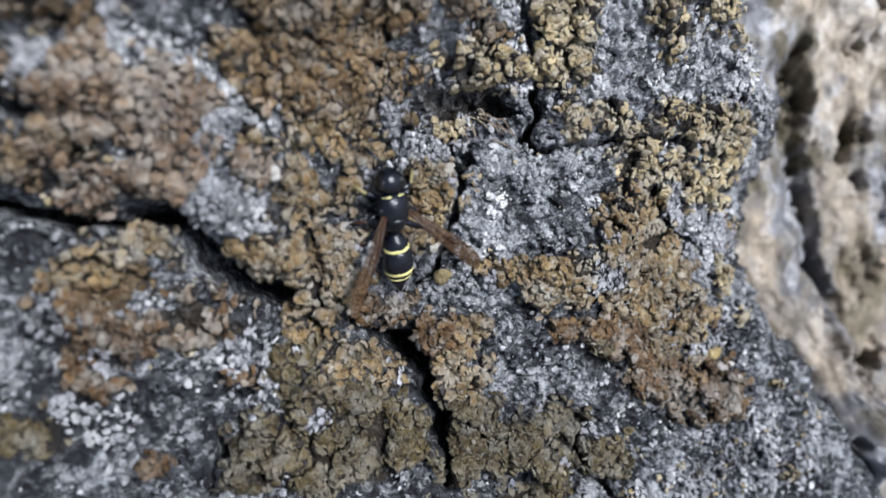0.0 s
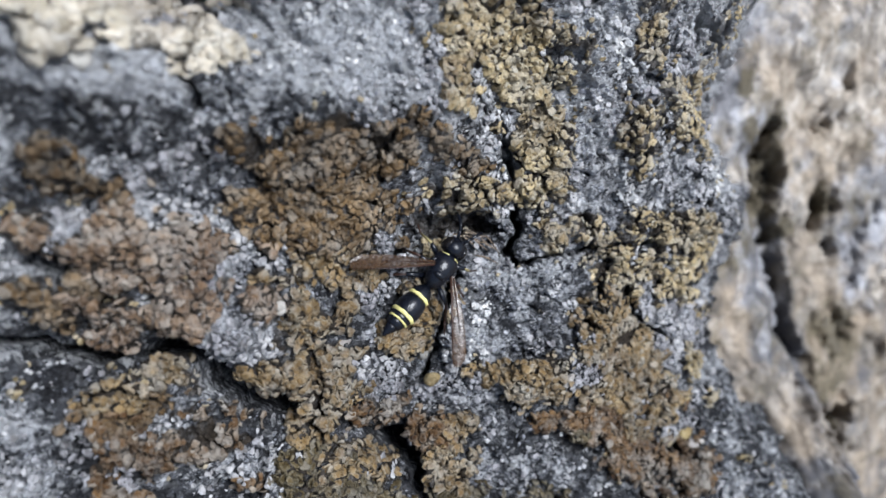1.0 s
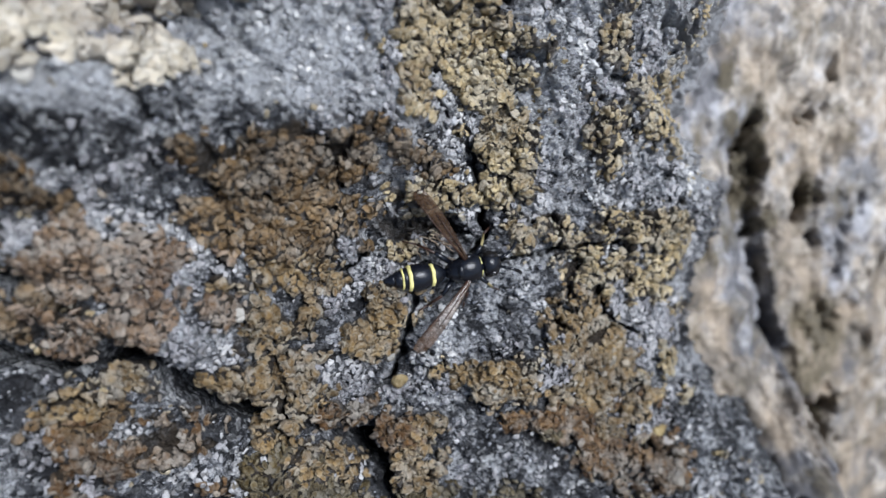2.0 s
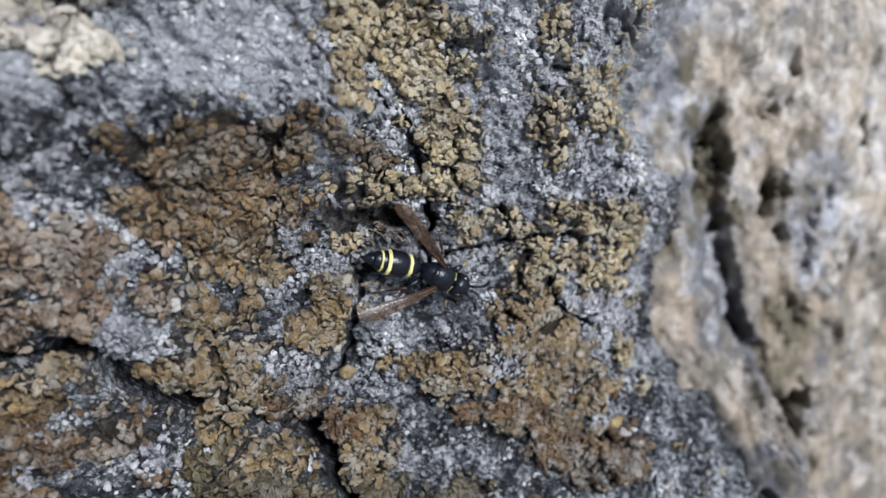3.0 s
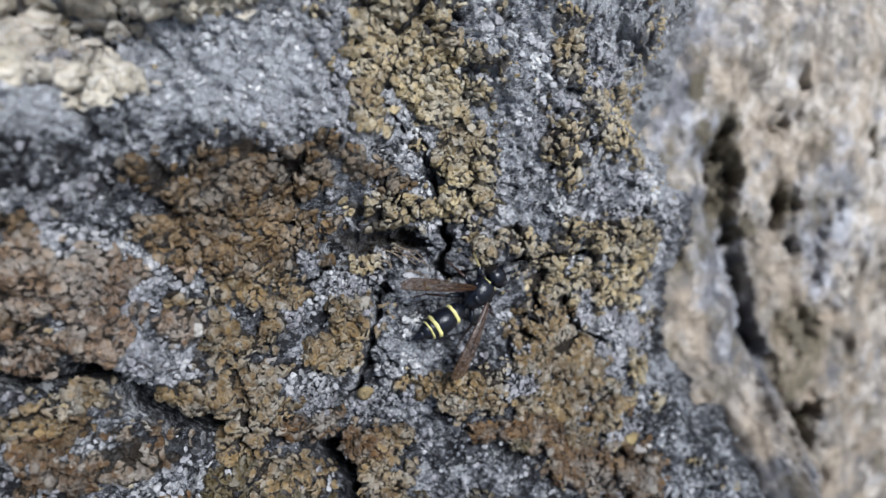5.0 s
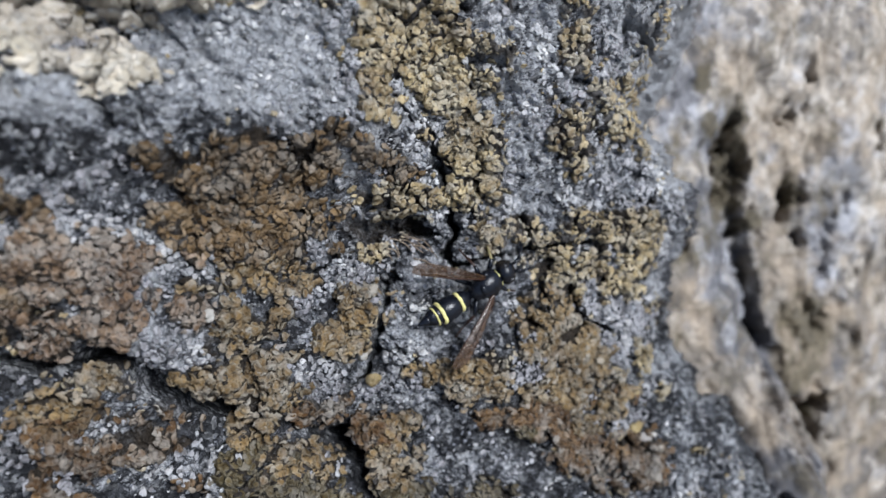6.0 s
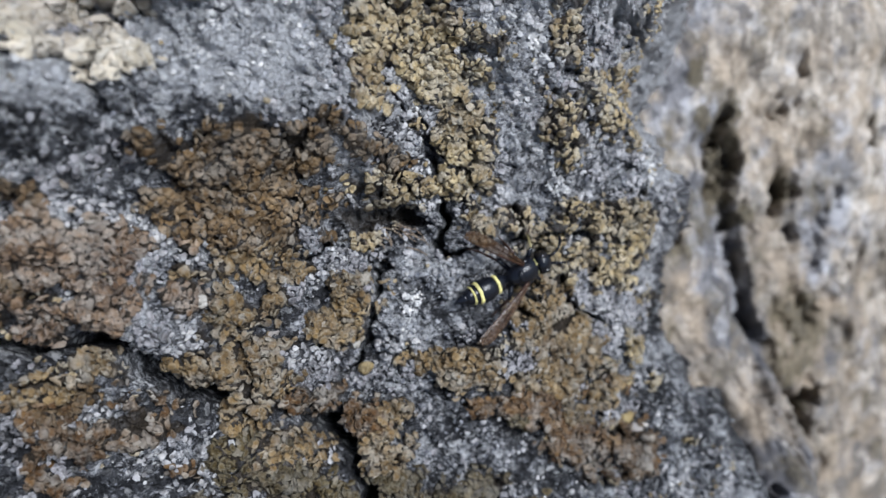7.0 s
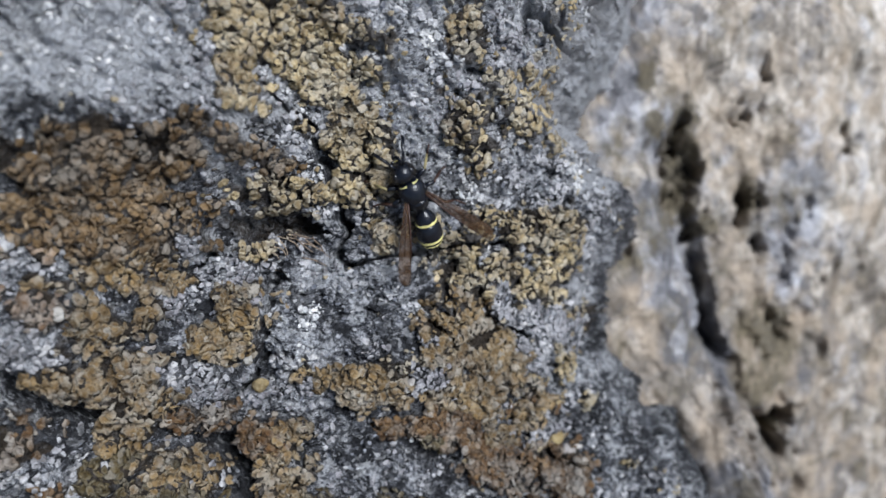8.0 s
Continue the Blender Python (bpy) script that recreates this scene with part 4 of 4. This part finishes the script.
# ---- dry plant fibres caught in the hollow ----
STRAW = flake_material("dry_fibre", [(0.26, 0.20, 0.14), (0.36, 0.29, 0.21), (0.46, 0.39, 0.30)], (0.52, 0.46, 0.38), 0.0)
strand = np.random.default_rng(31)
for k in range(14):
    x, z = 0.10 + 0.52 * strand.random(), 22.98 + 0.34 * strand.random()
    turn = radians(-62 + 60 * strand.random())
    length, bow = 0.16 + 0.22 * strand.random(), strand.uniform(-0.05, 0.05)
    course = []
    for q in np.linspace(-0.5, 0.5, 7):
        px, pz = x + length * q * math.cos(turn) - bow * (1 - 4 * q * q) * math.sin(turn), z + length * q * math.sin(turn) + bow * (1 - 4 * q * q) * math.cos(turn)
        course.append((px, pz))
    ground = [float(on_grid(GY, np.array([px]), np.array([pz]))[0]) for px, pz in course]
    level = np.interp(range(7), (0, 6), (ground[0], ground[-1]))
    pts = [ROOT @ Vector((px, min(g, l) - 0.012, pz)) for (px, pz), g, l in zip(course, ground, level)]
    curve = bpy.data.curves.new("dry_fibre", "CURVE")
    curve.dimensions, curve.bevel_depth, curve.bevel_resolution, curve.use_fill_caps = "3D", 0.008 * U, 1, True
    line = curve.splines.new("POLY")
    line.points.add(6)
    for point, p, thick in zip(line.points, pts, (0.5, 0.9, 1.0, 1.0, 0.9, 0.7, 0.35)):
        point.co, point.radius = (*p, 1), thick
    curve.materials.append(STRAW)
    tagged(new("dry_fibre", curve), "thin pale dry plant fibre in the stone's hollow", "plant fibre", group="fibres in the hollow")

# ---- the wasp ----
B = 0.89 * U  # the wasp's own unit


def chitin(name, colour, rough, punctures):
    m, nt, bsdf = material(name)
    vec = plan_coords(nt)
    nt.links.new(ramp(nt, fractal(nt, vec, 9.0, 3.0), [(0.3, tuple(0.6 * c for c in colour)), (0.7, tuple(min(1, 1.25 * c) for c in colour))]), bsdf.inputs["Base Color"])
    bsdf.inputs["Roughness"].default_value = rough
    bsdf.inputs["Specular IOR Level"].default_value = 0.36
    cells = nt.nodes.new("ShaderNodeTexVoronoi")
    cells.inputs["Scale"].default_value = 55.0
    nt.links.new(vec, cells.inputs["Vector"])
    bumped(nt, bsdf, cells.outputs["Distance"], 0.0002, punctures)
    return m


BLACK = chitin("black_shell", (0.0045, 0.0055, 0.009), 0.27, 0.1)
EYE_BLACK = chitin("eye_black", (0.008, 0.007, 0.007), 0.16, 0.15)
YELLOW = chitin("yellow_band", (0.68, 0.61, 0.23), 0.42, 0.2)
COLLAR = chitin("collar_yellow", (0.42, 0.38, 0.15), 0.45, 0.2)
LEG_YELLOW = chitin("leg_yellow", (0.24, 0.20, 0.09), 0.45, 0.2)
WING, nt, bsdf = material("smoky_brown_wing")
nt.links.new(ramp(nt, fractal(nt, plan_coords(nt), 5.0, 3.0), [(0.3, (0.045, 0.024, 0.011)), (0.7, (0.135, 0.075, 0.036))]), bsdf.inputs["Base Color"])
bsdf.inputs["Roughness"].default_value = 0.22
bsdf.inputs["Alpha"].default_value = 0.76
bumped(nt, bsdf, fractal(nt, plan_coords(nt), 40.0, 2.0), 0.0001, 0.3)
VEIN = chitin("wing_vein", (0.035, 0.016, 0.010), 0.4, 0.1)


def part(name, bm, mat, parent, label="", at=None):
    """Links a bmesh, made in the plan's units, as one mesh under a thing or a part."""
    bmesh.ops.scale(bm, vec=(B, B, B), verts=bm.verts)
    bmesh.ops.recalc_face_normals(bm, faces=bm.faces)
    me = bpy.data.meshes.new(name)
    bm.to_mesh(me)
    bm.free()
    me.materials.append(mat)
    me.polygons.foreach_set("use_smooth", [True] * len(me.polygons))
    ob = new(name, me)
    ob.parent = parent
    if at is not None:
        ob.matrix_basis = at
    return tagged(ob, label)


def loft(sections, sides=20):
    """A closed body through oval sections: y, half width, half height, height of the middle."""
    bm = bmesh.new()
    rings = []
    for y, w, h, zc in sections:
        ring = []
        for i in range(sides):
            a = 2 * math.pi * i / sides
            ring.append(bm.verts.new((w * math.cos(a), y, zc + h * math.sin(a))))
        rings.append(ring)
    for a, b in zip(rings, rings[1:]):
        for i in range(sides):
            bm.faces.new((a[i], a[(i + 1) % sides], b[(i + 1) % sides], b[i]))
    bm.faces.new(rings[0])
    bm.faces.new(rings[-1])
    return bm


def belt(y0, y1, profile, proud, sides=24, first=-38, last=218):
    """A band that lies round the upper two thirds of a lofted body, a little proud of it."""
    ys, ws, hs, zs = zip(*profile)
    order = np.argsort(ys)
    get = lambda y, k: float(np.interp(y, np.array(ys)[order], np.array(k)[order]))
    bm = bmesh.new()
    rows = []
    for y, p in ((y0, -0.004), (y0 + 0.2 * (y1 - y0), proud), (y1 - 0.2 * (y1 - y0), proud), (y1, -0.004)):
        row = []
        for i in range(sides + 1):
            a = radians(first + (last - first) * i / sides)
            jag = 0.006 * math.sin(7 * a) * (1 if y == y1 else 0)
            row.append(bm.verts.new(((get(y, ws) + p) * math.cos(a), y + jag, get(y, zs) + (get(y, hs) + p) * math.sin(a))))
        rows.append(row)
    for a, b in zip(rows, rows[1:]):
        for i in range(sides):
            bm.faces.new((a[i], a[i + 1], b[i + 1], b[i]))
    return bm


def tube(points, radii, sides=8):
    """A limb through points, with a radius at each."""
    bm = bmesh.new()
    rings = []
    pts = [Vector(p) for p in points]
    for k, p in enumerate(pts):
        d = (pts[min(k + 1, len(pts) - 1)] - pts[max(k - 1, 0)]).normalized()
        s = d.cross(Vector((0.3, 0.2, 1))).normalized()
        u = s.cross(d)
        rings.append([bm.verts.new(p + radii[k] * (math.cos(2 * math.pi * i / sides) * s + math.sin(2 * math.pi * i / sides) * u)) for i in range(sides)])
    for a, b in zip(rings, rings[1:]):
        for i in range(sides):
            bm.faces.new((a[i], a[(i + 1) % sides], b[(i + 1) % sides], b[i]))
    bm.faces.new(rings[0])
    bm.faces.new(rings[-1])
    return bm


def bead(x, y, z, rx, ry, rz, turn=0.0):
    bm = bmesh.new()
    bmesh.ops.create_uvsphere(bm, u_segments=18, v_segments=12, radius=1.0)
    bmesh.ops.transform(bm, matrix=Matrix.Translation((x, y, z)) @ Matrix.Rotation(turn, 4, "Z") @ Matrix.Diagonal((rx, ry, rz, 1)), verts=bm.verts)
    return bm


def build_wasp():
    wasp = new("wasp")
    tagged(wasp, "black wasp with narrow yellow bands walking on the stone", "wasp")
    # head, broad and short, with bean-shaped eyes at its sides
    head = part("head", loft([(0.228, 0.04, 0.05, 0.0), (0.245, 0.095, 0.10, 0.0), (0.285, 0.138, 0.132, 0.0), (0.345, 0.150, 0.14, -0.005), (0.405, 0.134, 0.128, -0.015), (0.45, 0.098, 0.105, -0.03), (0.478, 0.04, 0.05, -0.045)]), BLACK, wasp)
    for s in (-1, 1):
        part("eye", bead(s * 0.108, 0.345, -0.005, 0.054, 0.096, 0.115, s * 0.2), EYE_BLACK, head, "shiny black eye")
        part("jaw", tube([(s * 0.05, 0.44, -0.10), (s * 0.04, 0.49, -0.15), (s * 0.01, 0.52, -0.19)], [0.024, 0.02, 0.008]), BLACK, head)
    part("face_plate", bead(0, 0.445, -0.115, 0.05, 0.03, 0.045), YELLOW, head, "yellow spot over the jaws")
    for s in (-1, 1):
        antenna = part("antenna", tube([(s * 0.045, 0.43, 0.02), (s * 0.07, 0.50, 0.07), (s * 0.09, 0.545, 0.08)], [0.016, 0.02, 0.018]), BLACK, wasp)
        part("feeler_tip", tube([(s * 0.09, 0.545, 0.08), (s * 0.125, 0.62, 0.06), (s * 0.165, 0.68, 0.01), (s * 0.20, 0.72, -0.05), (s * 0.205, 0.735, -0.11)], [0.016, 0.02, 0.023, 0.022, 0.012]), BLACK, antenna)
    # middle body
    part("neck", tube([(0, 0.20, 0.0), (0, 0.26, 0.0)], [0.06, 0.055], 12), BLACK, wasp)
    chest_form = [(0.235, 0.06, 0.06, 0.0), (0.215, 0.125, 0.105, 0.005), (0.16, 0.165, 0.14, 0.01), (0.07, 0.178, 0.155, 0.015), (-0.02, 0.165, 0.15, 0.015), (-0.09, 0.14, 0.135, 0.005), (-0.16, 0.115, 0.115, -0.01), (-0.215, 0.07, 0.085, -0.03), (-0.235, 0.03, 0.04, -0.04)]
    chest = part("chest", loft(chest_form, 24), BLACK, wasp)
    for first, last in ((25, 72), (108, 155)):
        part("collar_mark", belt(0.196, 0.213, chest_form, 0.003, 10, first, last), COLLAR, chest, "thin yellow mark on the collar")
    part("shield", bead(0, -0.065, 0.115, 0.09, 0.05, 0.05), BLACK, chest)
    for s in (-1, 1):
        part("shoulder_plate", bead(s * 0.152, 0.065, 0.07, 0.028, 0.042, 0.028), BLACK, chest)
    # hind body, turning at the waist
    abdomen = part("abdomen", loft([(0.015, 0.02, 0.02, 0.0), (-0.01, 0.05, 0.05, 0.0), (-0.06, 0.10, 0.095, 0.005), (-0.12, 0.128, 0.12, 0.01), (-0.18, 0.137, 0.128, 0.01), (-0.205, 0.13, 0.12, 0.01)], 24), BLACK, wasp, at=pose(0, -0.225 * B, -0.035 * B))
    first = [(-0.12, 0.128, 0.12, 0.01), (-0.18, 0.137, 0.128, 0.01), (-0.205, 0.132, 0.122, 0.01)]
    part("band", belt(-0.205, -0.158, first, 0.005), YELLOW, abdomen, "yellow band")
    second = [(-0.19, 0.115, 0.105, 0.008), (-0.23, 0.145, 0.138, 0.008), (-0.316, 0.166, 0.155, 0.005), (-0.408, 0.168, 0.155, 0.0), (-0.477, 0.152, 0.138, -0.005), (-0.50, 0.138, 0.124, -0.005)]
    part("segment", loft(second, 24), BLACK, abdomen)
    part("band", belt(-0.492, -0.442, second, 0.005), YELLOW, abdomen, "yellow band")
    third = [(-0.48, 0.125, 0.112, -0.006), (-0.505, 0.138, 0.122, -0.01), (-0.55, 0.130, 0.114, -0.016), (-0.565, 0.118, 0.102, -0.018)]
    part("segment", loft(third, 24), BLACK, abdomen)
    part("band", belt(-0.563, -0.537, third, 0.004), YELLOW, abdomen, "thin yellow band")
    part("segment", loft([(-0.55, 0.105, 0.09, -0.018), (-0.575, 0.114, 0.098, -0.02), (-0.63, 0.096, 0.080, -0.03), (-0.645, 0.084, 0.07, -0.032)], 20), BLACK, abdomen)
    part("tail_tip", loft([(-0.635, 0.077, 0.064, -0.03), (-0.67, 0.070, 0.057, -0.036), (-0.725, 0.046, 0.038, -0.05), (-0.775, 0.018, 0.016, -0.06), (-0.79, 0.006, 0.006, -0.064)], 18), BLACK, abdomen)
    # wings, folded lengthwise
    wings = []
    for s in (-1, 1):
        bm = bmesh.new()
        rows = []
        n = 16
        for i in range(n + 1):
            f = i / n
            y = -1.07 * f
            w = 0.026 + 0.088 * math.sin(min(1.0, f * 1.05) * math.pi * 0.62) * (1 if f < 0.86 else math.sqrt(max(0.02, 1 - ((f - 0.86) / 0.145) ** 2)))
            row = []
            for k, (c, lift) in enumerate(((-0.25, 0.0), (0.1, 0.022), (0.42, 0.004), (0.72, 0.018), (1.0, -0.006))):
                row.append(bm.verts.new((s * (c * w * 1.2 - 0.02 * f), y, lift * (0.5 + f) + 0.03 * math.sin(f * 3.0) - 0.05 * f)))
            rows.append(row)
        for a, b in zip(rows, rows[1:]):
            for k in range(4):
                bm.faces.new((a[k], a[k + 1], b[k + 1], b[k]))
        bmesh.ops.solidify(bm, geom=bm.faces[:], thickness=0.005)
        wing = part("wing", bm, WING, wasp, "folded smoky brown wing", at=pose(s * 0.13 * B, 0.02 * B, 0.10 * B))
        part("vein", tube([(s * -0.012, 0.0, 0.008), (s * -0.02, -0.3, 0.035), (s * -0.035, -0.6, 0.02), (s * -0.04, -0.9, -0.02)], [0.014, 0.011, 0.008, 0.004], 6), VEIN, wing, "dark front vein")
        part("vein", tube([(s * 0.02, -0.02, 0.012), (s * 0.04, -0.35, 0.03), (s * 0.055, -0.7, 0.015)], [0.008, 0.007, 0.003], 6), VEIN, wing, "dark middle vein")
        wings.append(wing)
    # legs
    legs = []
    for y, out, reach in ((0.16, 0.32, 0.22), (0.02, 0.40, -0.06), (-0.12, 0.42, -0.36)):
        for s in (-1, 1):
            hip = (s * 0.09 * B, y * B, -0.09 * B)
            knee = Vector((s * out * 0.5, reach * 0.45, 0.06))
            ankle = Vector((s * out * 0.85, reach * 0.85, -0.13))
            toe = Vector((s * out * 1.08, reach * 1.25, -0.175))
            leg = part("leg", tube([(0, 0, 0), knee * 0.5, knee], [0.032, 0.036, 0.024]), BLACK, wasp, at=pose(*hip))
            part("shin", tube([knee, knee.lerp(ankle, 0.5), ankle], [0.016, 0.019, 0.013]), LEG_YELLOW if y > 0.1 else VEIN, leg, "yellowish shin" if y > 0.1 else "dark brown shin")
            part("foot", tube([ankle, ankle.lerp(toe, 0.5), toe], [0.014, 0.012, 0.009], 6), VEIN, leg)
            legs.append((leg, hip, s))
    return wasp, abdomen, wings, legs


wasp, abdomen, wings, legs = build_wasp()

# seconds, place on the face (x, z), heading, turn of the hind body, turn of the wings; degrees
WASP_ROWS = [
    (0.0, -0.453, 8.482, 22.258, 105, 5, -29, 43),
    (0.2, -0.234, 8.569, 22.688, 82, -0, -28, 45),
    (0.4, -0.280, 8.558, 22.744, 66, 4, -32, 41),
    (0.6, -0.332, 8.525, 22.640, 62, 10, -31, 45),
    (0.8, -0.210, 8.604, 22.764, 49, 11, -33, 48),
    (1.0, 0.065, 8.854, 22.874, 54, -9, -54, 38),
    (1.2, 0.303, 8.985, 23.003, 19, -2, -72, 49),
    (1.4, 0.537, 9.041, 22.877, 3, 5, -54, 50),
    (1.6, 0.638, 9.082, 22.930, 12, -4, -64, 44),
    (2.8, 0.910, 9.212, 22.835, -4, 5, -41, 39),
    (3.0, 1.005, 9.298, 22.749, -25, 15, -24, 43),
    (3.2, 0.928, 9.281, 22.611, -40, 8, -34, 38),
    (3.4, 1.06, 9.327, 22.60, -30, 3, -36, 35),
    (3.6, 1.11, 9.366, 22.57, -21, 0, -46, 33),
    (3.8, 1.088, 9.374, 22.682, -7, 2, -40, 37),
    (4.0, 1.137, 9.408, 22.698, 6, -3, -36, 46),
    (4.2, 1.227, 9.416, 22.858, 17, -1, -40, 44),
    (4.4, 1.241, 9.490, 22.685, 26, -4, -43, 47),
    (4.6, 1.150, 9.430, 22.641, 26, -5, -48, 44),
    (4.8, 1.177, 9.451, 22.646, 35, -7, -45, 28),
    (5.0, 1.263, 9.477, 22.755, 43, -11, -49, 23),
    (5.2, 1.237, 9.465, 22.729, 39, -8, -44, 22),
    (6.3, 1.308, 9.531, 22.700, 24, -0, -41, 31),
    (6.5, 1.353, 9.571, 22.680, 15, 2, -42, 26),
    (6.7, 1.460, 9.614, 22.780, 22, -1, -44, 28),
    (6.9, 1.684, 9.810, 22.730, 18, 0, -52, 26),
    (7.1, 1.923, 10.002, 22.717, 30, -2, -47, 26),
    (7.2, 2.054, 10.121, 22.680, 22, -11, -54, 21),
    (7.3, 2.084, 10.114, 22.763, 18, -6, -60, 25),
    (7.4, 2.072, 10.025, 22.948, 38, -6, -44, 20),
    (7.5, 1.982, 9.913, 23.047, 61, -13, -42, 26),
    (7.6, 1.925, 9.829, 23.139, 86, -23, -39, 18),
    (7.7, 1.896, 9.783, 23.193, 96, -19, -22, 19),
    (7.8, 1.807, 9.656, 23.340, 110, -18, -33, 18),
    (7.9, 1.726, 9.536, 23.517, 117, -14, -35, 23),
    (8.0, 1.715, 9.446, 23.704, 122, -9, -29, 27),
]


def wasp_pose(x, y, z, heading):
    n = face_normal(x, z)
    up = (Vector((0, 0, 1)) - n * n.z).normalized()
    right = up.cross(n)
    if right.x < 0:
        right = -right
    a = radians(heading)
    ahead = right * math.cos(a) + up * math.sin(a)
    side = ahead.cross(n)
    turn = Matrix((side, ahead, n)).transposed().to_4x4()
    return seat(Matrix.Translation((x, y, z)) @ turn)


def motions():
    walk(wasp, [(t, wasp_pose(x, y, z, h)) for t, x, y, z, h, *_ in WASP_ROWS])
    # the hind body dips while the wasp climbs
    dip = lambda t: float(np.interp(t, (0, 0.6, 1.0, 7.3, 7.7, 8.0), (8, 6, -3, -3, 6, 10)))
    walk(abdomen, [(r[0], pose(0, -0.225 * B, -0.035 * B, dip(r[0]), 0, r[5])) for r in WASP_ROWS])
    for wing, s, k in ((wings[0], -1, 6), (wings[1], 1, 7)):
        walk(wing, [(r[0], pose(s * 0.13 * B, 0.02 * B, 0.10 * B, -8, s * -14, r[k])) for r in WASP_ROWS])
    for i, (leg, hip, s) in enumerate(legs):
        steps = []
        for r in WASP_ROWS:
            swing = 11 * math.sin(2 * math.pi * (r[0] * 2.3 + i * 0.5 + (i // 2) * 0.31))
            steps.append((r[0], pose(*hip, 0, 0, swing)))
        walk(leg, steps)


motions()
